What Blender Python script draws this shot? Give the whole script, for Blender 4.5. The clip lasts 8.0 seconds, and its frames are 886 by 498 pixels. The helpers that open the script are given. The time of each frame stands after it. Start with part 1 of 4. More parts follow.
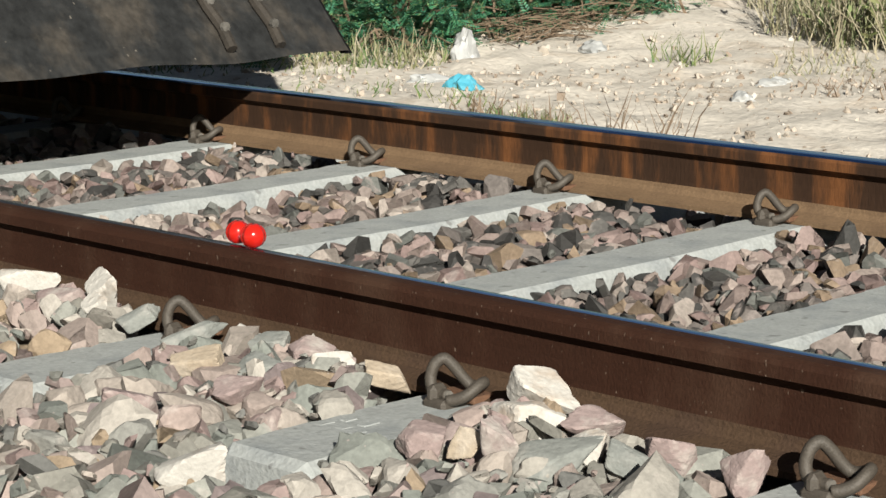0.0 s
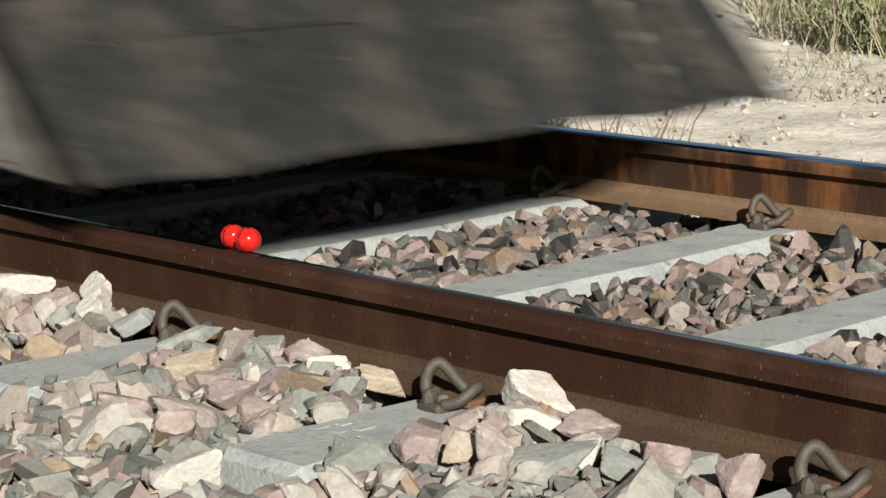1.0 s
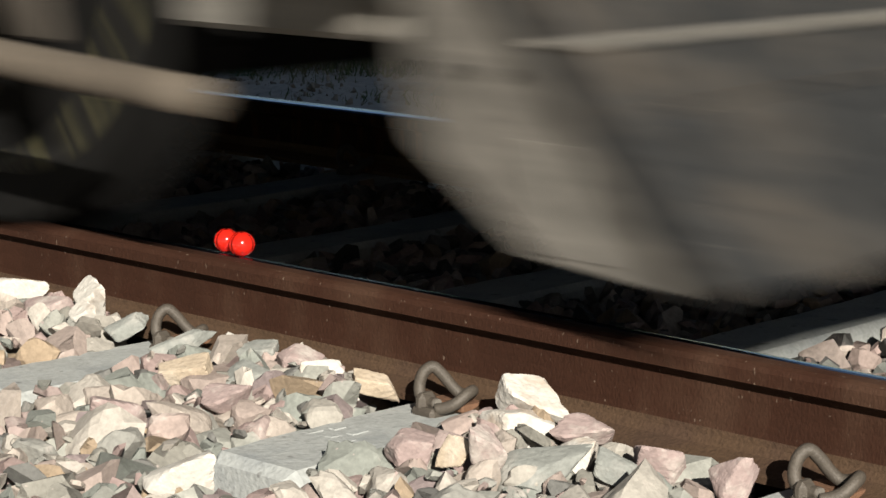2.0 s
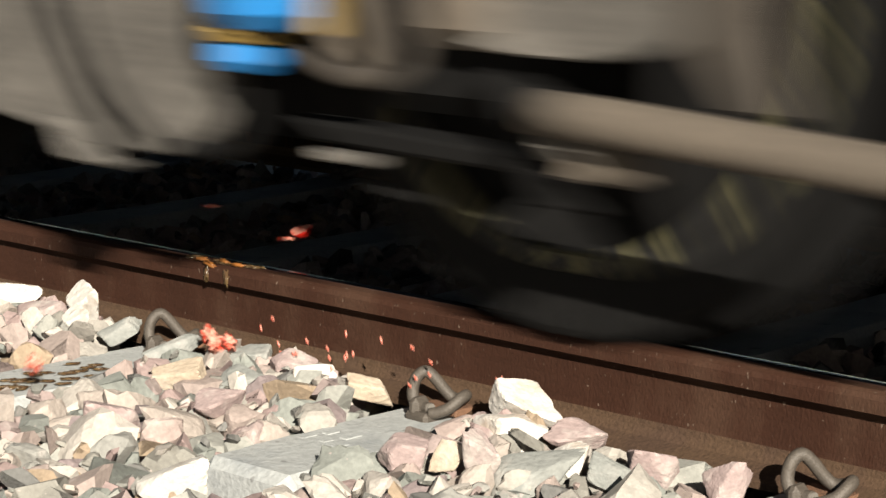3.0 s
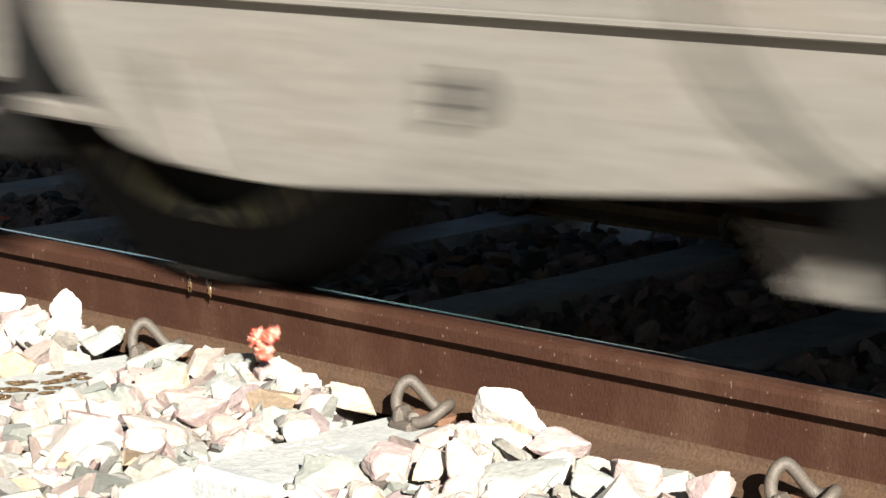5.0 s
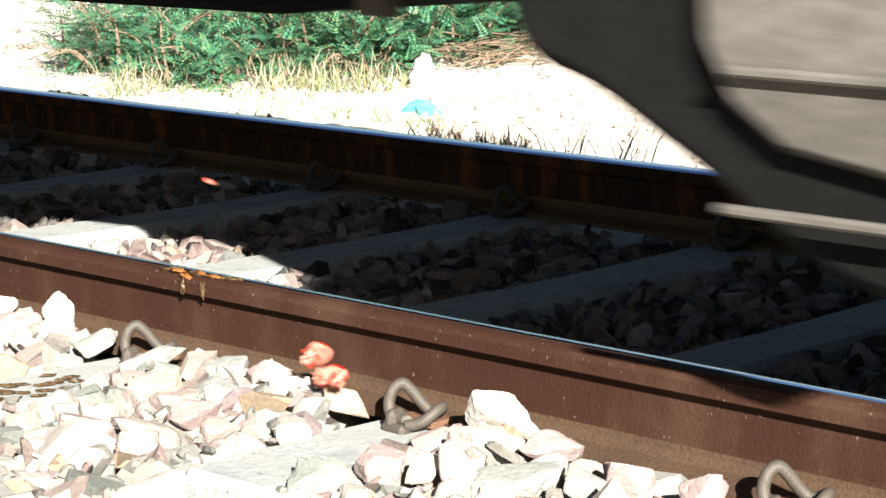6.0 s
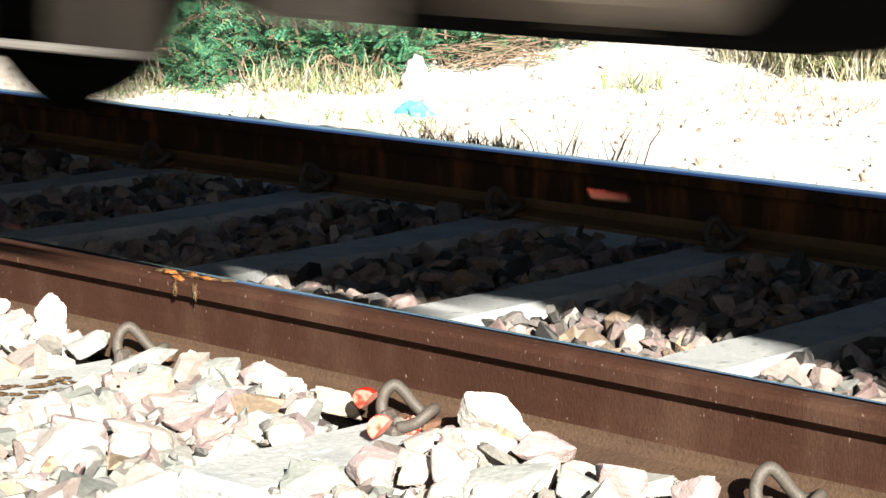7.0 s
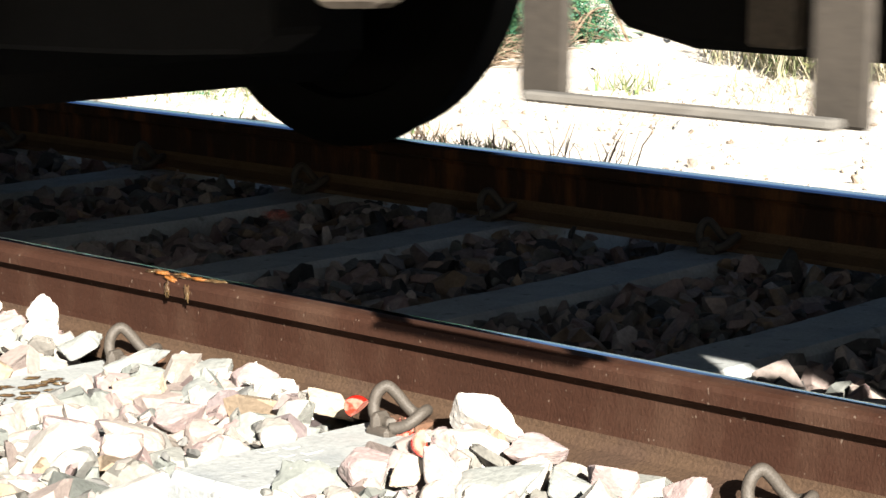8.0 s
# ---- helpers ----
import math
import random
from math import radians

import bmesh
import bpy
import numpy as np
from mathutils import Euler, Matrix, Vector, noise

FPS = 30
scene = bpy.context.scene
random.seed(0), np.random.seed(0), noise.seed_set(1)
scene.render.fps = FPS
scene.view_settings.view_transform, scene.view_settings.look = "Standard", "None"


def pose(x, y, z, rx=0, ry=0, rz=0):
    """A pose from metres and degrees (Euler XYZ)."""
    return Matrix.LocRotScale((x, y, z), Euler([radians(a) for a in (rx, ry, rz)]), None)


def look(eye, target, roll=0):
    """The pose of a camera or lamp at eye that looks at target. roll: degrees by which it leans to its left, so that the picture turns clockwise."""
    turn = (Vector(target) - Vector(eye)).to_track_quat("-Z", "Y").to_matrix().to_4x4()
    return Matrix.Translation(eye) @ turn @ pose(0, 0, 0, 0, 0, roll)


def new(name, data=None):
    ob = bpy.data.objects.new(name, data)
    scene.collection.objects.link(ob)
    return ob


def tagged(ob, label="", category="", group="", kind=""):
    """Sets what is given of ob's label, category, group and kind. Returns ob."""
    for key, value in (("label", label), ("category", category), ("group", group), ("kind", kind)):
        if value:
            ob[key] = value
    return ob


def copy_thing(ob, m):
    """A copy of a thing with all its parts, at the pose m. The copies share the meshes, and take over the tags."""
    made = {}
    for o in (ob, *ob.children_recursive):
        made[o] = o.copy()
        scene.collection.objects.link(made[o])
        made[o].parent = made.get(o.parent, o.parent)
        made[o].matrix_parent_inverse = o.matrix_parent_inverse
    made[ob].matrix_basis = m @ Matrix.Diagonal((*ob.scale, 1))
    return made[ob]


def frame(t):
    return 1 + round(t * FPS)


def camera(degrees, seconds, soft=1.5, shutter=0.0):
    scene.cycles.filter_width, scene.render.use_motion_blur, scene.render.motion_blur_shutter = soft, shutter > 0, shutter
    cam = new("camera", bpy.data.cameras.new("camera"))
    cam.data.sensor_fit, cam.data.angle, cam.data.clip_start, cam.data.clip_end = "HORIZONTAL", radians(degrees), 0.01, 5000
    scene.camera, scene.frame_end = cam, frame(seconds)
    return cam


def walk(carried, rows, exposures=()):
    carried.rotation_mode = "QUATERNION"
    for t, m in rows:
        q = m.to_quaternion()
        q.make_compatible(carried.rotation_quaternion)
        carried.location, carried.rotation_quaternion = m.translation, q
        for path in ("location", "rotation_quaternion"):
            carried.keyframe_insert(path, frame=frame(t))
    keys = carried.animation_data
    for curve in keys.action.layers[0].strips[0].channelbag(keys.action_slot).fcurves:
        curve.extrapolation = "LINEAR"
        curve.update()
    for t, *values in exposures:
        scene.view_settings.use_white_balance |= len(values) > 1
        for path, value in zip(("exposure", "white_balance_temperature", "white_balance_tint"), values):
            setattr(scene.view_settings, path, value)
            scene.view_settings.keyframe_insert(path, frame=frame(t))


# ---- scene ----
# ---- camera ----
LENS = 22.32
EYE = (2.128, -2.549, 0.859)
cam = camera(LENS, 8.0, soft=1.5, shutter=2.0)


def aim(yaw, pitch, roll):
    a, b = radians(yaw), radians(pitch)
    way = Vector((math.sin(a) * math.cos(b), math.cos(a) * math.cos(b), math.sin(b)))
    return look(EYE, Vector(EYE) + way, roll)


walk(cam, [
    (0.0, aim(-43.759, -10.252, 0.224)), (0.5, aim(-43.692, -10.209, 0.236)), (1.0, aim(-43.632, -10.147, 0.240)),
    (1.5, aim(-43.548, -10.095, 0.240)), (3.0, aim(-43.295, -9.924, 0.275)), (3.5, aim(-43.189, -9.874, 0.310)),
    (4.0, aim(-43.078, -9.812, 0.340)), (4.5, aim(-42.970, -9.744, 0.350)), (6.0, aim(-42.691, -9.615, 0.470)),
    (6.5, aim(-42.590, -9.589, 0.490)), (7.0, aim(-42.497, -9.573, 0.500)), (7.5, aim(-42.402, -9.557, 0.540)),
    (8.0, aim(-42.298, -9.537, 0.590))],
    exposures=[(0.0, 0.86, 6350, 6), (1.2, 0.86, 6350, 6), (1.7, 1.04, 6450, 7), (2.8, 1.32, 6700, 9), (3.5, 1.74, 6700, 9), (4.0, 2.02, 6650, 9),
               (4.5, 2.17, 6550, 9), (6.0, 2.22, 6400, 9), (8.0, 2.22, 6400, 9)])


# ---- light ----
SUN_WAY = Vector((1.68, -1.2, 1.0)).normalized()
world = bpy.data.worlds.new("world")
scene.world = world
world.use_nodes = True
sky = world.node_tree.nodes.new("ShaderNodeTexSky")
sky.sky_type, sky.sun_disc = "NISHITA", False
sky.sun_elevation = math.asin(SUN_WAY.z)
sky.sun_rotation = math.atan2(SUN_WAY.x, SUN_WAY.y)
back = world.node_tree.nodes["Background"]
back.inputs["Strength"].default_value = 0.019
world.node_tree.links.new(sky.outputs[0], back.inputs["Color"])
sun = new("sun", bpy.data.lights.new("sun", "SUN"))
sun.data.energy, sun.data.angle, sun.data.color = 5.0, radians(0.5), (1.0, 0.95, 0.87)
sun.matrix_world = look(SUN_WAY * 20, (0, 0, 0))


# ---- materials ----
TONE = 0.72  # darkens all non-metal colours alike, so less bounced light fills the shadows


def material(name, base, rough=0.7, metal=0.0, spread=0.0, grain=60.0, fine=400.0, bump=0.0, second=None, share=0.5,
             streak=(1, 1, 1), per_piece=None, spec=0.5, coat=0.0, fleck=None, flecks=0.66, dot=150.0, depth=0.004, fixed=False):
    """A surface with two scales of colour variation, relief, and, where given, a hue picked for every piece."""
    def toned(c):
        return tuple(TONE * v for v in c) if not metal else c
    base, second, fleck = (c and toned(c) for c in (base, second, fleck))
    per_piece = per_piece and [toned(c) for c in per_piece]
    spec *= TONE
    m = bpy.data.materials.new(name)
    m.use_nodes = True
    nodes, links = m.node_tree.nodes, m.node_tree.links
    bsdf = nodes["Principled BSDF"]
    bsdf.inputs["Roughness"].default_value, bsdf.inputs["Metallic"].default_value = rough, metal
    bsdf.inputs["Specular IOR Level"].default_value = spec
    bsdf.inputs["Coat Weight"].default_value = coat
    place = nodes.new("ShaderNodeTexCoord")
    scale = nodes.new("ShaderNodeMapping")
    scale.inputs["Scale"].default_value = streak
    if fixed:
        place = nodes.new("ShaderNodeNewGeometry")
    links.new(place.outputs["Position" if fixed else "Object"], scale.inputs["Vector"])

    def cloud(size, detail, rise):
        n = nodes.new("ShaderNodeTexNoise")
        n.inputs["Scale"].default_value, n.inputs["Detail"].default_value = size, detail
        n.inputs["Roughness"].default_value = rise
        links.new(scale.outputs[0], n.inputs["Vector"])
        return n

    big, small = cloud(grain, 5, 0.6), cloud(fine, 3, 0.6)

    def mix(kind, factor, a, b):
        n = nodes.new("ShaderNodeMix")
        n.data_type, n.blend_type = "RGBA", kind
        for socket, value in ((n.inputs["Factor"], factor), (n.inputs["A"], a), (n.inputs["B"], b)):
            if isinstance(value, (float, int)):
                socket.default_value = value
            elif isinstance(value, tuple):
                socket.default_value = (*value, 1)
            else:
                links.new(value, socket)
        return n.outputs["Result"]

    def ramp(source, stops):
        n = nodes.new("ShaderNodeValToRGB")
        while len(n.color_ramp.elements) < len(stops):
            n.color_ramp.elements.new(0.5)
        for e, (at, c) in zip(n.color_ramp.elements, stops):
            e.position, e.color = at, (*c, 1)
        links.new(source, n.inputs["Fac"])
        return n

    colour = base
    if per_piece:
        geometry, info = nodes.new("ShaderNodeNewGeometry"), nodes.new("ShaderNodeObjectInfo")
        add, wrap = nodes.new("ShaderNodeMath"), nodes.new("ShaderNodeMath")
        add.operation, wrap.operation, wrap.inputs[1].default_value = "ADD", "FRACT", 1.0
        links.new(geometry.outputs["Random Per Island"], add.inputs[0])
        links.new(info.outputs["Random"], add.inputs[1])
        links.new(add.outputs[0], wrap.inputs[0])
        pick = ramp(wrap.outputs[0], [(i / len(per_piece), c) for i, c in enumerate(per_piece)])
        pick.color_ramp.interpolation = "CONSTANT"
        colour = pick.outputs[0]
    if second:
        mask = ramp(big.outputs["Fac"], [(share - 0.08, (0, 0, 0)), (share + 0.08, (1, 1, 1))])
        colour = mix("MIX", mask.outputs[0], colour, second)
    if spread:
        low, high = 1 - spread, 1 + spread
        tone = ramp(big.outputs["Fac"], [(0.25, (low,) * 3), (0.75, (min(high, 1),) * 3)])
        colour = mix("MULTIPLY", 1.0, colour, tone.outputs[0])
        tone = ramp(small.outputs["Fac"], [(0.3, (low,) * 3), (0.7, (1.0,) * 3)])
        colour = mix("MULTIPLY", 0.8, colour, tone.outputs[0])
    if fleck:
        dots = cloud(dot, 1, 0.3)
        mask = ramp(dots.outputs["Fac"], [(flecks, (0, 0, 0)), (flecks + 0.04, (1, 1, 1))])
        colour = mix("MIX", mask.outputs[0], colour, fleck)
    if isinstance(colour, tuple):
        bsdf.inputs["Base Color"].default_value = (*colour, 1)
    else:
        links.new(colour, bsdf.inputs["Base Color"])
    if bump:
        n = nodes.new("ShaderNodeBump")
        n.inputs["Strength"].default_value, n.inputs["Distance"].default_value = min(1, bump), depth
        total = nodes.new("ShaderNodeMath")
        total.operation = "ADD"
        links.new(big.outputs["Fac"], total.inputs[0])
        links.new(small.outputs["Fac"], total.inputs[1])
        links.new(total.outputs[0], n.inputs["Height"])
        links.new(n.outputs[0], bsdf.inputs["Normal"])
    return m


STONES = [(0.60, 0.50, 0.46), (0.44, 0.43, 0.39), (0.70, 0.62, 0.56), (0.31, 0.31, 0.30), (0.52, 0.40, 0.385), (0.78, 0.73, 0.67),
          (0.42, 0.45, 0.42), (0.64, 0.52, 0.48), (0.40, 0.33, 0.335), (0.62, 0.59, 0.54), (0.60, 0.47, 0.34), (0.50, 0.50, 0.47), (0.58, 0.47, 0.45), (0.54, 0.55, 0.51)]
STONES = [(0.74 * r, 0.715 * g, 0.68 * b) for r, g, b in STONES]
DIRTY = [(0.36, 0.29, 0.27), (0.10, 0.10, 0.098), (0.44, 0.37, 0.34), (0.16, 0.155, 0.15), (0.31, 0.23, 0.22), (0.54, 0.48, 0.44), (0.21, 0.22, 0.21),
         (0.40, 0.31, 0.295), (0.075, 0.073, 0.072), (0.33, 0.28, 0.26), (0.36, 0.275, 0.20), (0.24, 0.215, 0.205)]
DIRTY = [(1.07 * r, 1.02 * g, 0.96 * b) for r, g, b in DIRTY]
M_STONE = material("crushed_stone", STONES[0], 0.9, spread=0.30, grain=17, fine=120, bump=0.55, per_piece=STONES, second=(0.54, 0.47, 0.42), share=0.68, spec=0.25, depth=0.003, fixed=True, fleck=(0.40, 0.34, 0.31), flecks=0.76, dot=90)
M_DIRTY = material("oil_stained_stone", DIRTY[0], 0.8, spread=0.40, grain=17, fine=120, bump=0.55, per_piece=DIRTY, second=(0.44, 0.37, 0.335), share=0.66, spec=0.35, depth=0.003, fixed=True)
M_PALE = material("pale_stone", (0.74, 0.69, 0.62), 0.9, spread=0.24, grain=17, fine=120, bump=0.5, spec=0.25, depth=0.003, fixed=True, second=(0.55, 0.46, 0.38), share=0.58)
M_PINK = material("pink_stone", (0.46, 0.35, 0.325), 0.9, spread=0.28, grain=17, fine=120, bump=0.5, spec=0.25, depth=0.003, fixed=True, second=(0.56, 0.49, 0.44), share=0.58)
M_SLATE = material("grey_green_stone", (0.345, 0.35, 0.32), 0.9, spread=0.30, grain=17, fine=120, bump=0.5, spec=0.25, depth=0.003, fixed=True, second=(0.44, 0.42, 0.38), share=0.58)
M_TANSTONE = material("tan_stone", (0.62, 0.50, 0.37), 0.9, spread=0.28, grain=17, fine=120, bump=0.5, spec=0.25, depth=0.003, fixed=True, second=(0.64, 0.54, 0.43), share=0.56)
M_CONCRETE = material("concrete", (0.53, 0.54, 0.515), 0.85, spread=0.28, grain=7, fine=120, bump=0.5, second=(0.36, 0.375, 0.37), share=0.57, spec=0.35, fleck=(0.24, 0.24, 0.23), flecks=0.70, dot=40)
M_RUST = material("rusty_steel", (0.057, 0.0232, 0.0132), 0.7, spread=0.35, grain=6, fine=260, bump=0.35, second=(0.072, 0.036, 0.022), share=0.58, streak=(1, 1, 0.5), spec=0.18, fleck=(0.13, 0.09, 0.065), flecks=0.735, dot=170)
M_RUST_STREAKED = material("streaked_rusty_steel", (0.062, 0.030, 0.015), 0.75, spread=0.35, grain=10, fine=200, bump=0.35, second=(0.200, 0.078, 0.026), share=0.55, streak=(1.3, 1, 0.22), spec=0.3)
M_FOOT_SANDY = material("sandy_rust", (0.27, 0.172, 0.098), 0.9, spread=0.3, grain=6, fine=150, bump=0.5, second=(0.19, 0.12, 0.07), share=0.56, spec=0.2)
M_FOOT = material("dusty_rust", (0.118, 0.070, 0.041), 0.9, spread=0.4, grain=8, fine=180, bump=0.5, second=(0.085, 0.05, 0.032), share=0.56, spec=0.2)
# The blue of the reflected sky is tinted into this metal's colour.
M_RUN = material("polished_steel_sky_tint", (0.46, 0.62, 0.92), 0.14, 1.0, spread=0.1, grain=30, fine=300)
M_CLIP = material("forged_steel", (0.088, 0.073, 0.058), 0.6, 0.2, spread=0.35, grain=40, fine=300, bump=0.3)
M_LINER = material("rusty_liner", (0.22, 0.11, 0.06), 0.8, spread=0.35, grain=60, fine=400, bump=0.5)
M_EARTH = material("dry_earth", (0.93, 0.835, 0.715), 0.95, spread=0.28, grain=3.4, fine=30, bump=1.0, second=(0.70, 0.59, 0.475), share=0.60, spec=0.15, depth=0.008, fleck=(0.42, 0.34, 0.26), flecks=0.74, dot=26)
M_OILY = material("oily_black_paint", (0.055, 0.055, 0.054), 0.5, spread=0.6, grain=5.5, fine=38, bump=0.5, second=(0.098, 0.084, 0.069), share=0.56, spec=0.35, streak=(1, 1, 0.55), fleck=(0.17, 0.15, 0.125), flecks=0.775, dot=60)
M_DUSTY = material("dusty_grey_paint", (0.245, 0.226, 0.198), 0.75, spread=0.42, grain=3.6, fine=60, bump=0.3, second=(0.20, 0.175, 0.145), share=0.57, streak=(0.45, 1, 1), fleck=(0.12, 0.10, 0.08), flecks=0.74, dot=22)
# Darker copy of the dusty grey: grime, and shadow on the plates, in one colour.
M_SHADY = material("grimy_shaded_grey_paint", (0.150, 0.136, 0.117), 0.75, spread=0.45, grain=5, fine=70, bump=0.25, second=(0.215, 0.194, 0.168), share=0.52, streak=(0.5, 1, 1))
M_STRAP = material("dirty_brown_strap", (0.066, 0.053, 0.040), 0.8, spread=0.4, grain=7, fine=80, bump=0.3)
# Near-black for greasy steel; the deep shade under the vehicle is in it too.
M_DARK = material("shaded_greasy_black_steel", (0.009, 0.0085, 0.008), 0.85, spread=0.4, grain=9, fine=90, bump=0.3, spec=0.15)
# Steel darkened to near-black: the shade behind the side plates is painted in.
M_TYRE = material("shaded_wheel_steel", (0.011, 0.0105, 0.010), 0.7, 0.0, spread=0.3, grain=20, fine=160, bump=0.2, spec=0.12)
M_TAN = material("dusty_pipe", (0.155, 0.125, 0.094), 0.8, spread=0.4, grain=8, fine=90, bump=0.3)
M_GREASE = material("yellow_grease", (0.20, 0.18, 0.085), 0.7, spread=0.5, grain=28, fine=120, bump=0.6, second=(0.016, 0.015, 0.014), share=0.47)
M_BLUE = material("blue_paint", (0.014, 0.185, 0.48), 0.45, spread=0.15, grain=12, fine=100)
M_YELLOW = material("yellow_paint", (0.26, 0.17, 0.045), 0.5, spread=0.2, grain=12, fine=100)
M_TOMATO = material("tomato_skin", (0.62, 0.018, 0.010), 0.12, spread=0.08, grain=30, fine=200, coat=0.5)
M_CRUSHED = material("crushed_flesh", (0.40, 0.15, 0.035), 0.35, spread=0.4, grain=120, fine=400, bump=0.5)
M_PULP = material("tomato_flesh", (0.85, 0.36, 0.26), 0.3, spread=0.2, grain=80, fine=300, bump=0.4, second=(0.72, 0.05, 0.02), share=0.52)
M_JUICE = material("drying_juice", (0.115, 0.066, 0.032), 0.18, spread=0.3, grain=30, fine=160, bump=0.2, second=(0.17, 0.11, 0.05), share=0.56)
M_LEAF = material("shrub_leaf", (0.045, 0.10, 0.035), 0.55, spread=0.25, grain=3, fine=20, per_piece=[(0.06, 0.23, 0.105), (0.10, 0.29, 0.14), (0.045, 0.16, 0.085), (0.17, 0.30, 0.12), (0.09, 0.28, 0.17)])
M_STRAW = material("dry_grass", (0.36, 0.29, 0.13), 0.8, spread=0.2, grain=3, fine=20, per_piece=[(0.46, 0.40, 0.27), (0.38, 0.34, 0.20), (0.28, 0.30, 0.15), (0.52, 0.46, 0.33)])
M_WEED = material("green_grass", (0.12, 0.17, 0.05), 0.7, spread=0.2, grain=3, fine=20, per_piece=[(0.12, 0.20, 0.06), (0.20, 0.25, 0.08), (0.27, 0.28, 0.12)])
M_TWIG = material("dry_twig", (0.29, 0.205, 0.135), 0.85, spread=0.3, grain=20, fine=120)
M_BAG = material("white_plastic", (0.46, 0.455, 0.44), 0.5, spread=0.08, grain=12, fine=80)
M_CYAN = material("blue_plastic", (0.10, 0.42, 0.55), 0.45, spread=0.1, grain=12, fine=80)


# ---- makers ----
def part(name, bm, mat, parent=None, label="", smooth=False):
    mesh = bpy.data.meshes.new(name)
    bm.to_mesh(mesh)
    bm.free()
    mesh.materials.append(mat)
    if smooth:
        for p in mesh.polygons:
            p.use_smooth = True
    ob = new(name, mesh)
    ob.parent = parent
    if label:
        tagged(ob, label)
    return ob


def thing(name, label, category, group="", kind="", m=None):
    ob = tagged(new(name), label, category, group, kind)
    ob.empty_display_size = 0.1
    if m:
        ob.matrix_basis = m
    return ob


def bevelled(bm, width, segments=1):
    if width:
        sharp = [e for e in bm.edges if len(e.link_faces) == 2 and e.calc_face_angle(0) > 0.5]
        bmesh.ops.bevel(bm, geom=sharp, offset=width, segments=segments, affect="EDGES", clamp_overlap=True)
    return bm


def box(lo, hi, bevel=0.004, bm=None):
    fresh = bmesh.new()
    made = bmesh.ops.create_cube(fresh, size=1)["verts"]
    for v in made:
        v.co = Vector([l + (c + 0.5) * (h - l) for l, h, c in zip(lo, hi, v.co)])
    bevelled(fresh, bevel)
    return joined(bm, fresh)


def joined(bm, fresh):
    if bm is None:
        return fresh
    mesh = bpy.data.meshes.new("joint")
    fresh.to_mesh(mesh)
    fresh.free()
    bm.from_mesh(mesh)
    bpy.data.meshes.remove(mesh)
    return bm


def slab(outline, y0, y1, bevel=0.004, bm=None, axis="y"):
    """A plate with the given outline in x and z (or y and z, x and y), between two depths."""
    fresh = bmesh.new()
    def put(a, b, d):
        return {"y": (a, d, b), "x": (d, a, b), "z": (a, b, d)}[axis]
    rings = [[fresh.verts.new(put(a, b, d)) for a, b in outline] for d in (y0, y1)]
    n = len(outline)
    fresh.faces.new(rings[0])
    fresh.faces.new(rings[1][::-1])
    for i in range(n):
        fresh.faces.new((rings[0][i], rings[1][i], rings[1][(i + 1) % n], rings[0][(i + 1) % n]))
    bmesh.ops.recalc_face_normals(fresh, faces=fresh.faces)
    bevelled(fresh, bevel)
    return joined(bm, fresh)


def smoothed(points, steps=5):
    """A rounded way through the given points."""
    p = [Vector(q) for q in points]
    p = [2 * p[0] - p[1], *p, 2 * p[-1] - p[-2]]
    out = []
    for a, b, c, d in zip(p, p[1:], p[2:], p[3:]):
        for i in range(steps):
            t = i / steps
            out.append(0.5 * (2 * b + (c - a) * t + (2 * a - 5 * b + 4 * c - d) * t * t + (3 * b - a - 3 * c + d) * t ** 3))
    return out + [p[-2]]


def tube(points, radius, sides=10, taper=1.0, bm=None):
    fresh = bmesh.new()
    pts = [Vector(p) for p in points]
    rings, side = [], None
    for i, p in enumerate(pts):
        way = (pts[min(i + 1, len(pts) - 1)] - pts[max(i - 1, 0)]).normalized()
        if side is None:
            side = way.orthogonal().normalized()
        side = (side - way * side.dot(way)).normalized()
        up = way.cross(side)
        r = radius * (1 + (taper - 1) * i / max(1, len(pts) - 1))
        rings.append([fresh.verts.new(p + r * (math.cos(a) * side + math.sin(a) * up)) for a in [2 * math.pi * k / sides for k in range(sides)]])
    for a, b in zip(rings, rings[1:]):
        for k in range(sides):
            fresh.faces.new((a[k], a[(k + 1) % sides], b[(k + 1) % sides], b[k]))
    fresh.faces.new(rings[0][::-1])
    fresh.faces.new(rings[-1])
    return joined(bm, fresh)


def turned(profile, sides=48, axis="y", at=(0, 0, 0), bm=None, hollow=False):
    """A body of revolution from (radius, along) pairs."""
    fresh = bmesh.new()
    rings = []
    for r, d in profile:
        ring = []
        for k in range(sides):
            a = 2 * math.pi * k / sides
            c, s = r * math.cos(a), r * math.sin(a)
            ring.append(fresh.verts.new(Vector({"y": (c, d, s), "z": (c, s, d), "x": (d, c, s)}[axis]) + Vector(at)))
        rings.append(ring)
    for a, b in zip(rings, rings[1:] + (rings[:1] if hollow else [])):
        for k in range(sides):
            fresh.faces.new((a[k], a[(k + 1) % sides], b[(k + 1) % sides], b[k]))
    if not hollow:
        for ring in (rings[0], rings[-1]):
            fresh.faces.new(ring)
    bmesh.ops.recalc_face_normals(fresh, faces=fresh.faces)
    return joined(bm, fresh)


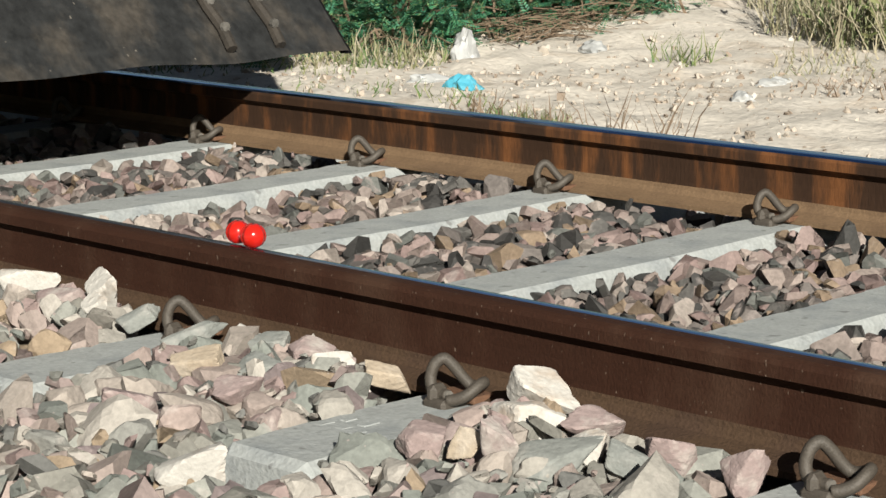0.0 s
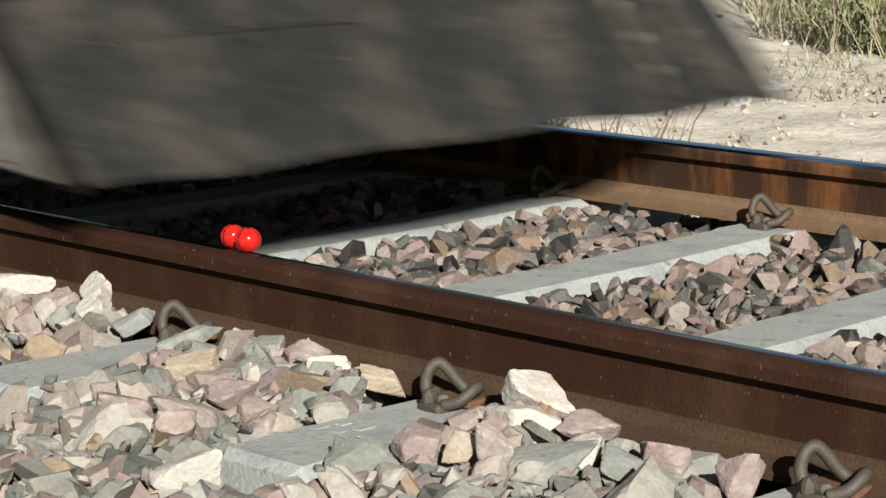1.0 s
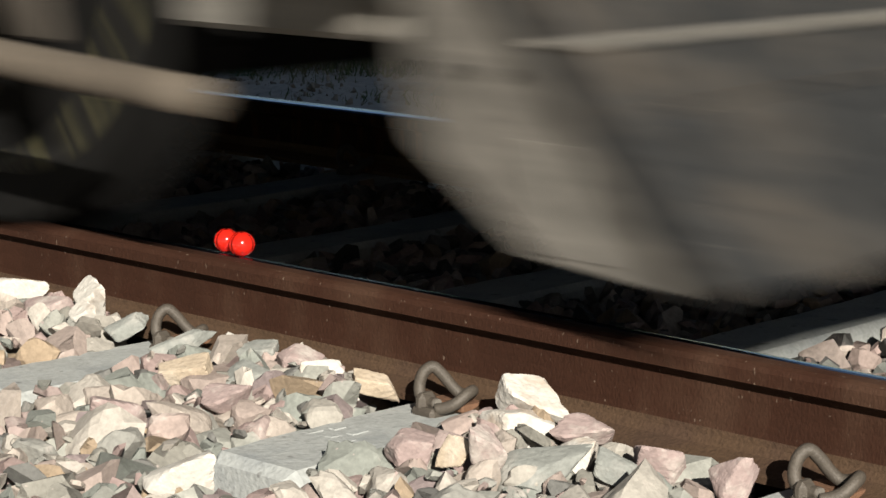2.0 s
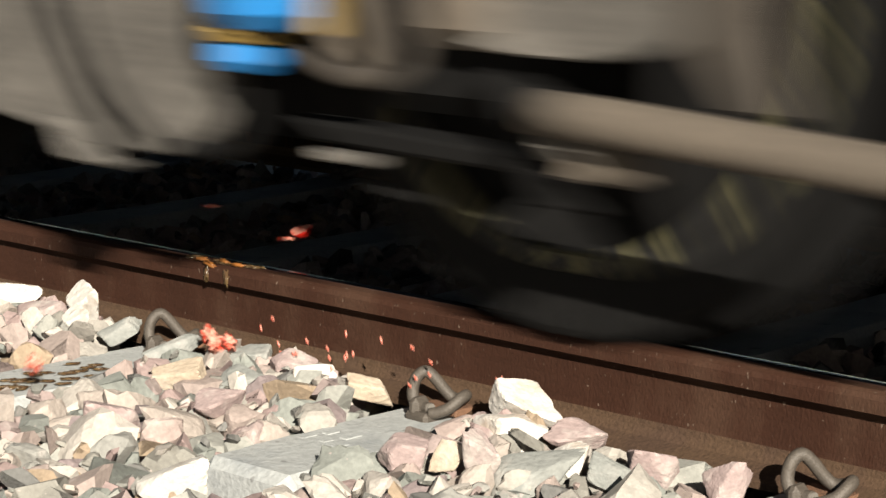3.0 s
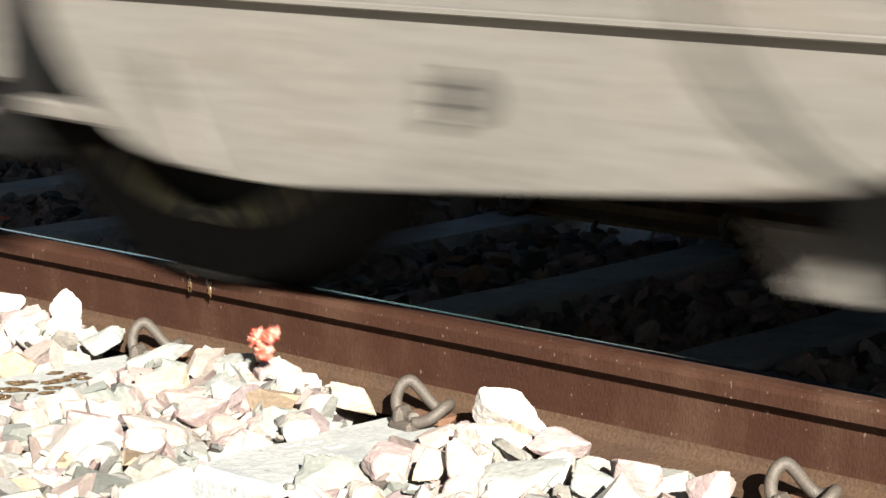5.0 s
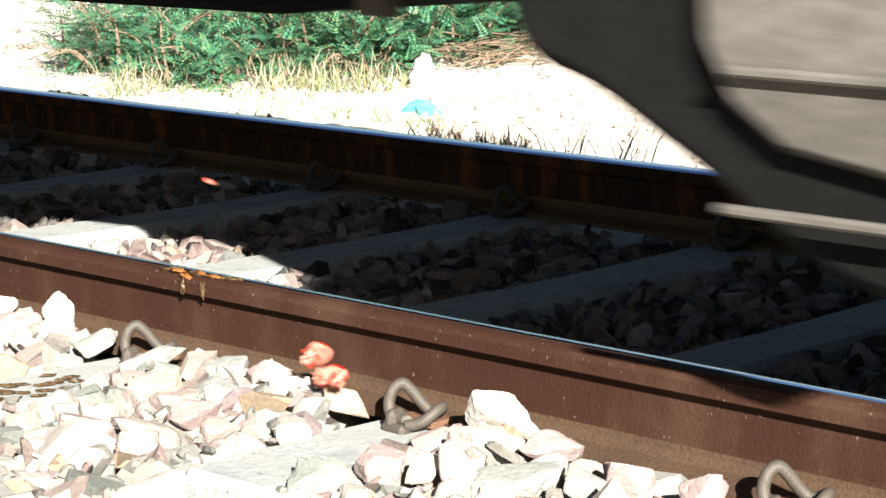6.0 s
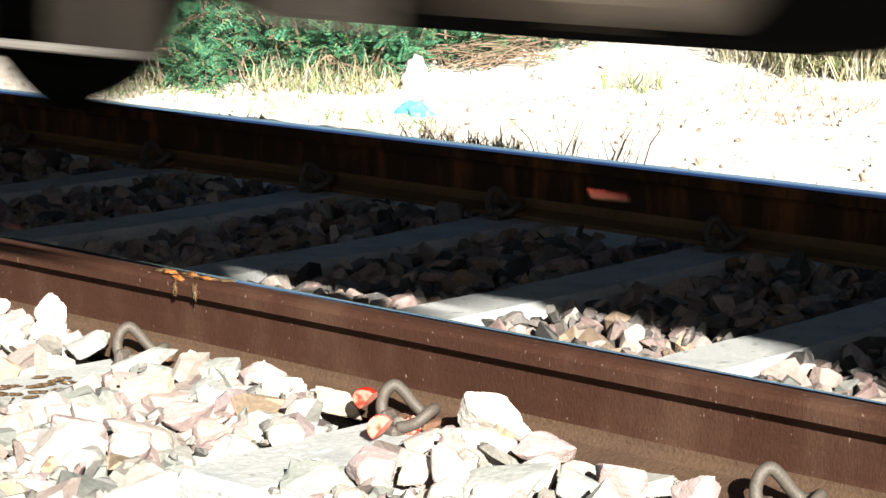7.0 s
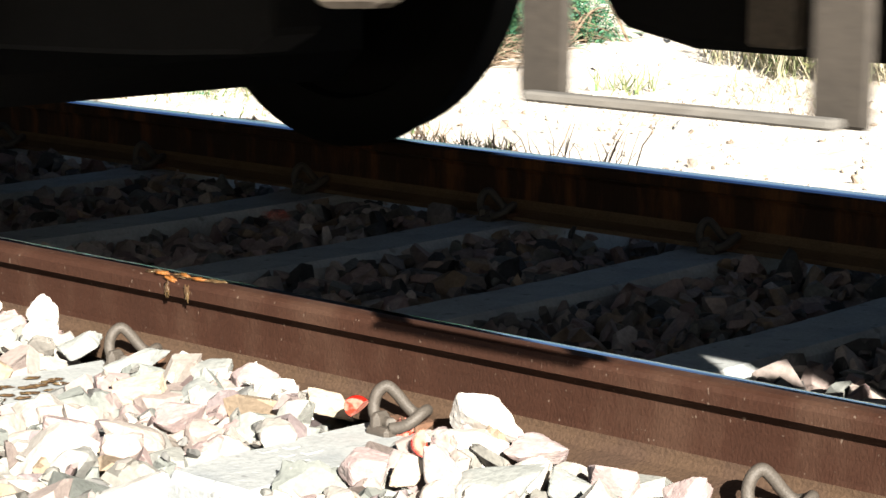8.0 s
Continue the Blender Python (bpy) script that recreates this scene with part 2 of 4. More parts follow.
def stone_mesh(name, seed, mat):
    """A broken, angular stone about 1 across: a lump cut by a few flat breaks."""
    rng = random.Random(seed)
    bm = bmesh.new()
    flat = (rng.uniform(0.40, 0.78), rng.uniform(0.6, 0.92))
    bmesh.ops.create_cube(bm, size=1.0)
    for _ in range(9):
        n = Vector((rng.gauss(0, 1), rng.gauss(0, 1), rng.gauss(0, 1))).normalized()
        bmesh.ops.bisect_plane(bm, geom=bm.verts[:] + bm.edges[:] + bm.faces[:], plane_co=n * rng.uniform(0.27, 0.44), plane_no=n, clear_outer=True)
        bmesh.ops.holes_fill(bm, edges=[e for e in bm.edges if e.is_boundary])
    for v in bm.verts:
        v.co = Vector((v.co.x * 1.12, v.co.y * flat[1], v.co.z * flat[0])) + 0.02 * noise.noise_vector(v.co * 3 + Vector((seed, 5, 0)))
    made = bmesh.ops.convex_hull(bm, input=bm.verts)
    bmesh.ops.delete(bm, geom=[g for g in made["geom_interior"] if isinstance(g, bmesh.types.BMVert)], context="VERTS")
    bmesh.ops.remove_doubles(bm, verts=bm.verts, dist=0.035)
    bmesh.ops.triangulate(bm, faces=bm.faces)
    mesh = bpy.data.meshes.new(name)
    bm.to_mesh(mesh)
    bm.free()
    mesh.materials.append(mat)
    return mesh


def cut_stone(name, seed, mat, fine=3, blocky=False):
    """A quarried stone about 1 across: flat broken faces, slightly worn edges and a rough skin."""
    rng = random.Random(seed)
    cuts = []
    for axis in ((1, 0, 0), (0, 1, 0), (0, 0, 1)):
        for sign in (-1, 1):
            n = Vector([sign * a + rng.gauss(0, 0.22) for a in axis]).normalized()
            cuts.append((n, rng.uniform(0.36, 0.50)))
    for _ in range(4 if blocky else 7):
        n = Vector([rng.gauss(0, 1) for _ in range(3)]).normalized()
        cuts.append((n, rng.uniform(0.40, 0.56) if blocky else rng.uniform(0.34, 0.50)))
    squash = (1.1, 1.0, 1.0) if blocky else (1.12, rng.uniform(0.7, 0.95), rng.uniform(0.5, 0.8))
    bm = bmesh.new()
    bmesh.ops.create_icosphere(bm, subdivisions=fine, radius=1)
    for v in bm.verts:
        way = v.co.normalized()
        reach = sorted(d / max(0.05, n.dot(way)) for n, d in cuts)[:2]
        worn = reach[0] - 0.035 * max(0.0, 1 - (reach[1] - reach[0]) / 0.06) ** 2
        p = way * worn
        p += 0.016 * noise.noise_vector(p * 4 + Vector((seed, 0, 0))) + 0.010 * noise.noise_vector(p * 13 + Vector((0, seed, 0)))
        v.co = Vector([a * b for a, b in zip(p, squash)])
    mesh = bpy.data.meshes.new(name)
    bm.to_mesh(mesh)
    bm.free()
    mesh.materials.append(mat)
    return mesh


# ---- ground ----
GAUGE, TOP, SEAT = 1.743, 0.160, 0.0
SLEEPER_X = [{0: -0.847, 1: -0.197, 2: 0.508}.get(k, -0.839 + 0.672 * k) for k in range(-19, 19)]


def ground_height(x, y):
    h = -0.13
    h += 0.05 * noise.noise(Vector((x * 0.5, y * 0.5, 3))) + 0.02 * noise.noise(Vector((x * 2.1, y * 2.1, 7)))
    rough = 0.6 + 0.8 * max(0.0, noise.noise(Vector((x * 0.9, y * 0.9, 12))) + 0.3)
    h += rough * (0.026 * noise.noise(Vector((x * 4.5, y * 4.5, 1))) + 0.016 * noise.noise(Vector((x * 11, y * 11, 4))) + 0.008 * noise.noise(Vector((x * 25, y * 25, 8))))
    far = max(0.0, min(1.0, (y - 3.2) / 3))
    h += far * 0.10 + 0.16 * far * math.exp(-((x + 5.6) ** 2 / 1.6 + (y - 7.4) ** 2 / 2.5))
    if -0.9 < y < 2.6:
        h = min(h, -0.11)
    return h


def build_ground():
    bm = bmesh.new()
    xs = [-400, -150, -60, -30, -18, -13] + list(np.arange(-10, 2.01, 0.06)) + [3, 6, 12, 30, 80, 200, 400]
    ys = [-400, -150, -50, -20, -12] + list(np.arange(-8, 2.3, 0.16)) + list(np.arange(2.4, 10, 0.06)) + [12, 14, 18, 26, 40, 80, 200, 400]
    rows = [[bm.verts.new((x, y, ground_height(x, y))) for x in xs] for y in ys]
    for a, b in zip(rows, rows[1:]):
        for i in range(len(xs) - 1):
            bm.faces.new((a[i], a[i + 1], b[i + 1], b[i]))
    tagged(part("ground", bm, M_EARTH, smooth=True), "dry sandy trackside earth with scattered pebbles", "ground", kind="structure")


build_ground()


# ---- track ----
FOOT = [(0.068, 0.0), (0.068, 0.010), (0.050, 0.015), (0.024, 0.024), (0.0160, 0.036), (0.0138, 0.046)]
HEAD = [(0.0126, 0.055), (0.012, 0.085), (0.0135, 0.113), (0.019, 0.1225), (0.0335, 0.128), (0.0335, 0.147), (0.030, 0.1545), (0.022, 0.1585), (0.008, 0.1597)]


def mirrored(half):
    return half + [(-a, b) for a, b in half[::-1]]


def build_rail(y, label, rust, foot, inner, worn):
    """inner: the side on which the wheels' flanges run; worn: how far the bright band reaches out from there."""
    rail = thing("rail", label, "rail", "rails of the track", m=pose(0, y, SEAT))
    part("web_and_head", slab_x(mirrored([(0.0136, 0.046)] + HEAD), -14.2, 12.2), rust, rail)
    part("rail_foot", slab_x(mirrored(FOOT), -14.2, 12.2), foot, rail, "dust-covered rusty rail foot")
    crown = [(worn, 0.1600), (0.008, 0.1604), (0.016, 0.1600), (0.0228, 0.1592), (0.0312, 0.1550), (0.0300, 0.1536), (0.021, 0.157), (worn, 0.1575)]
    part("running_band", slab_x([(inner * a, b) for a, b in crown], -14.2, 12.2), M_RUN, rail, "wheel-polished steel running band with sky blue in its colour")
    return rail


def slab_x(outline, x0, x1):
    return slab(outline, x0, x1, 0, axis="x")


build_rail(0.0, "dark rust-brown steel rail with a polished top on concrete sleepers", M_RUST, M_FOOT, 1, 0.0)
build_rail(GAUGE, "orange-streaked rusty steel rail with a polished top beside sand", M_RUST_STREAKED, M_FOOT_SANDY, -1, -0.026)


def build_sleeper():
    """A pre-stressed concrete sleeper along y, waisted and lower in the middle."""
    sleeper = thing("sleeper", "weathered grey concrete sleeper bedded in crushed stone", "sleeper", "sleepers under the rails")
    bm = bmesh.new()
    mid = GAUGE / 2
    stations = [(-1.37, 0.080, 0.11, -0.010), (-1.352, 0.090, 0.12, 0.004), (-1.1, 0.090, 0.125, 0.004), (-0.7, 0.086, 0.124, 0.0), (-0.62, 0.084, 0.120, -0.002),
                (-0.3, 0.082, 0.114, -0.008), (0.3, 0.082, 0.114, -0.008), (0.62, 0.084, 0.120, -0.002), (0.7, 0.086, 0.124, 0.0), (1.1, 0.090, 0.125, 0.004),
                (1.352, 0.090, 0.12, 0.004), (1.37, 0.080, 0.11, -0.010)]
    rings = []
    ys = [s[0] for s in stations]
    for y in sorted(set(ys) | set(np.round(np.linspace(-1.34, 1.34, 80), 3))):
        top, low, z = (float(np.interp(y, ys, [s[n] for s in stations])) for n in (1, 2, 3))
        worn = [0.007 * max(0.0, noise.noise(Vector((q * 3.1, y * 9, 2)))) + 0.003 * noise.noise(Vector((q, y * 31, 6))) for q in range(6)]
        pts = [(-low, -0.2), (-top - 0.004 + worn[1], z - 0.014 - worn[1]), (-top + 0.010 + worn[2], z - 0.4 * worn[2]), (top - 0.010 - worn[3], z - 0.4 * worn[3]),
               (top + 0.004 - worn[4], z - 0.014 - worn[4]), (low, -0.2)]
        rings.append([bm.verts.new((x, y + mid, h)) for x, h in pts])
    for a, b in zip(rings, rings[1:]):
        for k in range(6):
            bm.faces.new((a[k], a[(k + 1) % 6], b[(k + 1) % 6], b[k]))
    bm.faces.new(rings[0])
    bm.faces.new(rings[-1][::-1])
    bmesh.ops.recalc_face_normals(bm, faces=bm.faces)
    part("concrete_beam", bm, M_CONCRETE, sleeper)
    for y in (0, GAUGE):
        part("rail_pad", box((-0.075, y - 0.072, -0.002), (0.075, y + 0.072, 0.001), 0), M_DARK, sleeper, "thin black rubber rail pad")
    return sleeper


def build_clip():
    clip = thing("rail_clip", "bent spring-steel rail clip, dull brown, holding the rail foot", "rail clip", "clips along the rails")
    way = smoothed([(0.008, -0.048, 0.022), (-0.020, -0.048, 0.022), (-0.040, -0.047, 0.027), (-0.050, -0.044, 0.046), (-0.047, -0.036, 0.070), (-0.036, -0.020, 0.082),
                    (-0.022, -0.006, 0.068), (-0.008, 0.008, 0.046), (0.008, 0.018, 0.032), (0.030, 0.022, 0.034), (0.051, 0.012, 0.045), (0.057, -0.010, 0.042), (0.048, -0.032, 0.027), (0.031, -0.046, 0.018), (0.014, -0.056, 0.014)], 5)
    part("spring_bar", tube([(0.74 * x + 0.002, 0.76 * (y + 0.03) - 0.03, 0.84 * z + 0.002) for x, y, z in way], 0.0094, 12), M_CLIP, clip, smooth=True)
    part("bar_end", turned([(0.0001, 0.0), (0.0082, 0.0), (0.0082, 0.003), (0.0001, 0.0035)], 14, "x", (0.0079, -0.0437, 0.0205)), M_DUSTY, clip, "pale cut end of the bar")
    shoulder = box((-0.030, -0.066, -0.02), (0.020, -0.004, 0.016), 0.006)
    box((-0.026, -0.064, 0.006), (-0.004, -0.028, 0.036), 0.008, shoulder)
    part("shoulder", shoulder, M_CLIP, clip, "cast iron shoulder set in the concrete")
    part("liner", box((-0.040, -0.02, 0.006), (0.040, 0.030, 0.018), 0.003), M_LINER, clip, "rust-coloured liner")
    return clip


base_sleeper, base_clip = build_sleeper(), build_clip()
CLIPS = []
for k, x in enumerate(SLEEPER_X, -10):
    turn = 0.4 * math.sin(7 * k)
    if k:
        made = copy_thing(base_sleeper, pose(x, 0, 0, 0, 0, turn))
        marked = made if abs(x + 0.197) < 0.01 else (marked if k > 1 else made)
    else:
        base_sleeper.matrix_basis = pose(x, 0, 0, 0, 0, turn)
    for y in (0, GAUGE):
        for side in (-1, 1):
            CLIPS.append(pose(x + 0.008 * math.sin(5 * k + y), y + side * 0.068, 0.0, 0, 0, (0 if side < 0 else 180) + 4 * math.sin(3 * k + side)))
for k, (x, y, w) in enumerate(((-0.255, -0.315, 0.030), (-0.215, -0.313, 0.022), (-0.180, -0.318, 0.026), (-0.245, -0.275, 0.024), (-0.205, -0.272, 0.034))):
    mark = part("cast_mark", box((x - 0.008, y - w / 2, 0.001), (x + 0.008, y + w / 2, 0.0046), 0.001), M_CONCRETE, marked, "worn raised casting mark")
    mark.matrix_parent_inverse = marked.matrix_basis.inverted()
base_clip.matrix_basis = CLIPS[0]
for m in CLIPS[1:]:
    copy_thing(base_clip, m)


# ---- the locomotive; its own x runs along the track ----
loco = thing("locomotive", "dusty grey locomotive with an oily black rail guard rolling past", "locomotive")
SIDE, MID = -0.33, GAUGE / 2
RADIUS = 0.546


def build_guard():
    """The rail guard: a sloping front plate folded back at its ends."""
    def front(z):
        return -2.58 - 0.92 * (z - 0.27)
    bm = bmesh.new()
    ys = np.linspace(MID - 1.045, MID + 1.045, 30)
    zs = np.linspace(0.27, 0.80, 9)
    grid = []
    for j, z in enumerate(zs):
        row = []
        for i, y in enumerate(ys):
            dent = 0.010 * noise.noise(Vector((y * 2.2, z * 4, 5))) + 0.004 * noise.noise(Vector((y * 9, z * 9, 2)))
            row.append(bm.verts.new((front(z) + dent, y, z + (0.012 * noise.noise(Vector((y * 3, 1, 9))) if j == 0 else 0))))
        grid.append(row)
    rear = [[bm.verts.new(v.co - Vector((0.014, 0, 0.0))) for v in row] for row in grid]
    nz, ny = len(zs), len(ys)
    for g in (grid, rear):
        for i in range(nz - 1):
            for k in range(ny - 1):
                bm.faces.new((g[i][k], g[i + 1][k], g[i + 1][k + 1], g[i][k + 1]))
    for k in range(ny - 1):
        bm.faces.new((grid[0][k], rear[0][k], rear[0][k + 1], grid[0][k + 1]))
        bm.faces.new((grid[-1][k], rear[-1][k], rear[-1][k + 1], grid[-1][k + 1]))
    for i in range(nz - 1):
        bm.faces.new((grid[i][0], rear[i][0], rear[i + 1][0], grid[i + 1][0]))
        bm.faces.new((grid[i][-1], rear[i][-1], rear[i + 1][-1], grid[i + 1][-1]))
    bmesh.ops.recalc_face_normals(bm, faces=bm.faces)
    guard = part("rail_guard", bm, M_OILY, loco, "oily black steel plate, dented and scraped", smooth=False)
    for y0, y1 in ((MID - 1.062, MID - 1.047), (MID + 1.047, MID + 1.062)):
        outline = [(-2.60, 0.268), (-2.885, 0.290), (-3.10, 0.43), (-3.14, 0.53), (-3.15, 0.80), (-3.09, 0.80)]
        part("side_plate", slab(outline, y0, y1, 0.003), M_SHADY, guard, "dusty grey side plate")
        part("seam_strip", slab([(-2.585, 0.262), (-2.615, 0.262), (-3.115, 0.80), (-3.075, 0.80)], min(y0, y1) - 0.006, max(y0, y1) + 0.006, 0.003), M_DARK, guard, "dark folded seam")
    for y, w in ((MID + 0.62, 0.05), (MID + 0.80, 0.05)):
        strap = bmesh.new()
        pts = [(front(z) + 0.012, y, z) for z in np.linspace(0.30, 0.80, 10)]
        tube([(x, y + 0.006 * math.sin(40 * z), z) for x, y, z in pts], w * 0.34, 8, bm=strap)
        part("strap", strap, M_STRAP, guard, "dusty bolted strap")
        for z in (0.36, 0.43, 0.50, 0.57):
            part("bolt", turned([(0.0001, 0.0), (0.014, 0.0), (0.014, 0.012), (0.0001, 0.014)], 8, "x", (front(z) + 0.03, y, z)), M_SHADY, guard)
    part("ledge", box((front(0.592) - 0.004, MID - 1.062, 0.586), (front(0.592) + 0.022, MID + 0.1, 0.600), 0.004), M_DUSTY, guard, "dusty folded ledge")
    part("stiffener", slab([(-2.872, 0.46), (-2.838, 0.46), (-2.79, 0.30), (-2.826, 0.30)], MID - 1.069, MID - 1.0625, 0.002), M_DUSTY, guard, "pale worn stiffening strip")
    for x in (-3.07, -2.96):
        part("bolt", turned([(0.0001, -0.020), (0.007, -0.016), (0.009, 0.0)], 6, "y", (x, MID - 1.063, 0.552)), M_DARK, guard)
    # raised welded rib across the plate
    part("weld_rib", tube([(front(0.50) + 0.003, y, 0.50 + 0.01 * math.sin(3 * y)) for y in np.linspace(MID - 1.0, MID - 0.2, 16)], 0.0022, 6), M_STRAP, guard, "rusty weld line")
    part("bracing_beam", box((-3.66, MID - 1.062, 0.578), (-3.22, MID - 0.97, 0.80), 0.01), M_DUSTY, loco, "dusty grey bracing beam")
    part("cross_beam", box((-3.35, MID - 0.98, 0.66), (-3.2, MID + 0.98, 0.80), 0.01), M_SHADY, loco)


build_guard()

PLATES = {
    "front": [(-4.46, 0.95), (-4.43, 0.67), (-4.38, 0.61), (-4.20, 0.595), (-4.03, 0.61), (-3.93, 0.67), (-3.90, 0.95)],
    "middle": [(-6.26, 0.95), (-6.20, 0.70), (-6.11, 0.58), (-6.00, 0.50), (-5.90, 0.462), (-5.72, 0.468), (-5.57, 0.45), (-5.23, 0.41), (-5.06, 0.395), (-4.95, 0.408),
               (-4.88, 0.445), (-4.845, 0.54), (-4.84, 0.95)],
    # The 1.24 tops here and on the rear are unseen, added to stop sun.
    "axlebox": [(-6.74, 1.24), (-6.70, 0.66), (-6.66, 0.58), (-6.60, 0.55), (-6.48, 0.54), (-6.30, 0.545), (-6.21, 0.56), (-6.24, 0.70), (-6.30, 0.95), (-6.46, 0.97), (-6.48, 1.24)],
    "rear": [(-8.92, 1.24), (-8.92, 0.98), (-8.60, 0.95), (-8.57, 0.70), (-8.53, 0.59), (-8.44, 0.49), (-8.32, 0.42), (-8.20, 0.40), (-8.02, 0.392), (-7.89, 0.40), (-7.40, 0.44), (-7.06, 0.475),
             (-6.92, 0.51), (-6.83, 0.56), (-6.785, 0.64), (-6.78, 1.24)],
}


def rounded(outline, times=2):
    """An outline with its corners cut to soft curves."""
    for _ in range(times):
        outline = [q for (a, b), (c, d) in zip(outline, outline[1:] + outline[:1]) for q in ((0.78 * a + 0.22 * c, 0.78 * b + 0.22 * d), (0.22 * a + 0.78 * c, 0.22 * b + 0.78 * d))]
    return outline


def build_bogie():
    for side in (0, 1):
        y0, y1 = (SIDE, SIDE + 0.04) if side == 0 else (2 * MID - SIDE - 0.04, 2 * MID - SIDE)
        for key, outline in PLATES.items():
            # Only the rear plate has the lighter paint; the others get the shaded copy.
            shade = {"rear": M_DUSTY}.get(key, M_SHADY)
            plate = part("bogie_frame_plate", slab(rounded(outline), y0, y1, 0.004), shade, loco, "dusty grey steel bogie side plate")
            if side == 0 and key in ("middle", "rear"):
                cx, cz = (-5.60, 0.545) if key == "middle" else (-7.62, 0.555)
                boss = turned([(0.0001, -0.016), (0.028, -0.016), (0.038, -0.008), (0.04, 0.004)], 20, "y", (cx, y0, cz))
                part("bolted_boss", boss, M_DARK, plate, "dark greasy boss")
                for dz in (-0.035, 0.0, 0.035):
                    part("nut", turned([(0.0001, -0.028), (0.010, -0.028), (0.013, -0.012)], 6, "y", (cx - 0.008, y0, cz + 0.75 * dz)), M_SHADY, plate)
                # upper edge rib
                lo, hi = (-6.1, -4.86) if key == "middle" else (-8.5, -6.84)
                part("edge_rib", box((lo, y0 - 0.018, 0.662), (hi, y0 - 0.001, 0.672), 0.002), M_DUSTY, plate, "dusty ridge")
    for k, x in enumerate((-4.40, -6.32, -8.40)):
        # The first bar hangs in shade, which its near-black colour carries.
        part("pedestal_bar", slab([(x - 0.31, 0.478), (x - 0.24, 0.448), (x + 0.24, 0.436), (x + 0.29, 0.444), (x + 0.29, 0.465), (x + 0.20, 0.463), (x - 0.2, 0.478)], SIDE + 0.02, SIDE + 0.10, 0.006), M_DARK if k == 0 else M_SHADY, loco, "bar under the axle box")
        part("hanger", slab([(x + 0.11, 0.58), (x + 0.16, 0.57), (x + 0.245, 0.44), (x + 0.265, 0.405), (x + 0.20, 0.402), (x + 0.17, 0.455)], SIDE - 0.01, SIDE + 0.03, 0.005), M_DARK if k == 0 else M_SHADY, loco, "grimy slanted hanger")
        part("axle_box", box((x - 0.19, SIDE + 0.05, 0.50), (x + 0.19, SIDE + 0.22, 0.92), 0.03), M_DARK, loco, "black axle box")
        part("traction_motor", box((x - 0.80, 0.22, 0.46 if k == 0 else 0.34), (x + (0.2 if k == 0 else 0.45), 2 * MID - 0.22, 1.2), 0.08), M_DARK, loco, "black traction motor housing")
        if k == 1:
            for y in (0.0, GAUGE):
                part("brake_shoe", slab([(x - 1.02, 0.385), (x - 0.93, 0.385), (x - 0.85, 0.285), (x - 0.93, 0.278)], y - 0.04, y + 0.04, 0.008), M_SHADY, loco, "dusty brake shoe")
                part("brake_lever", slab([(x - 0.98, 0.70), (x - 0.78, 0.70), (x - 0.70, 0.31), (x - 0.84, 0.285), (x - 0.92, 0.40)], y - 0.02, y + 0.06, 0.008), M_DARK, loco, "black brake lever")
    # Casting coloured near-black as if shaded; the paler cover ends at the lit part.
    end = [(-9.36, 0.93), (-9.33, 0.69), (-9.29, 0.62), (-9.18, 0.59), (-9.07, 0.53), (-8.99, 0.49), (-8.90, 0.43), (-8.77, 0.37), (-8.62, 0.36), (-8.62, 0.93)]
    end = part("end_casting", slab(rounded(end), SIDE, SIDE + 0.25, 0.02), M_DARK, loco, "near-black bogie end casting with shade in its colour")
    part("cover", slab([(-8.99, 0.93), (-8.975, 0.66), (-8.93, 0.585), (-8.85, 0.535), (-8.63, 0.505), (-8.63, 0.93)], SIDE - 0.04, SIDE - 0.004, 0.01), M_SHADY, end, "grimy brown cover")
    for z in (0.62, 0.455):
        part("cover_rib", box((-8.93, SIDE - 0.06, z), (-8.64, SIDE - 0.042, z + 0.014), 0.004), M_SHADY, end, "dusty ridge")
    # Plain boxes, coloured as deep shade, close the view between the wheels.
    part("underframe_inside", box((-5.0, 0.16, 0.44), (-4.02, 2 * MID - 0.16, 1.2), 0.05), M_DARK, loco, "near-black filler box between the wheels")
    part("underframe_inside", box((-8.9, 0.16, 0.355), (-5.01, 2 * MID - 0.16, 1.2), 0.05), M_DARK, loco, "near-black filler box between the wheels")
    part("foot_bracket", slab([(-5.25, 0.44), (-5.19, 0.44), (-5.15, 0.40), (-5.07, 0.38), (-5.10, 0.368), (-5.21, 0.372)], SIDE - 0.02, SIDE + 0.03, 0.006), M_SHADY, loco, "dusty bracket under the frame")
    part("step_bracket", box((-4.62, SIDE - 0.01, 0.425), (-4.55, SIDE + 0.03, 0.442), 0.004), M_SHADY, loco)
    part("spring_seat", turned([(0.0001, 0.60), (0.09, 0.60), (0.12, 0.63), (0.12, 0.95)], 24, "z", (-4.36, SIDE + 0.1, 0)), M_TAN, loco, "dusty spring seat")
    can = part("sand_canister", turned([(0.0001, 0.612), (0.055, 0.612), (0.082, 0.635), (0.088, 0.66), (0.088, 0.95)], 40, "z", (-4.725, SIDE - 0.02, 0)), M_BLUE, loco, "bright blue canister", smooth=False)
    part("yellow_ring", turned([(0.03, 0.590), (0.050, 0.592), (0.058, 0.606), (0.054, 0.618), (0.03, 0.62)], 32, "z", (-4.765, SIDE - 0.02, 0)), M_YELLOW, can, "yellow collar")
    part("yellow_bracket", box((-4.636, SIDE - 0.02, 0.605), (-4.618, SIDE + 0.02, 0.95), 0.004), M_YELLOW, can, "yellow bracket")
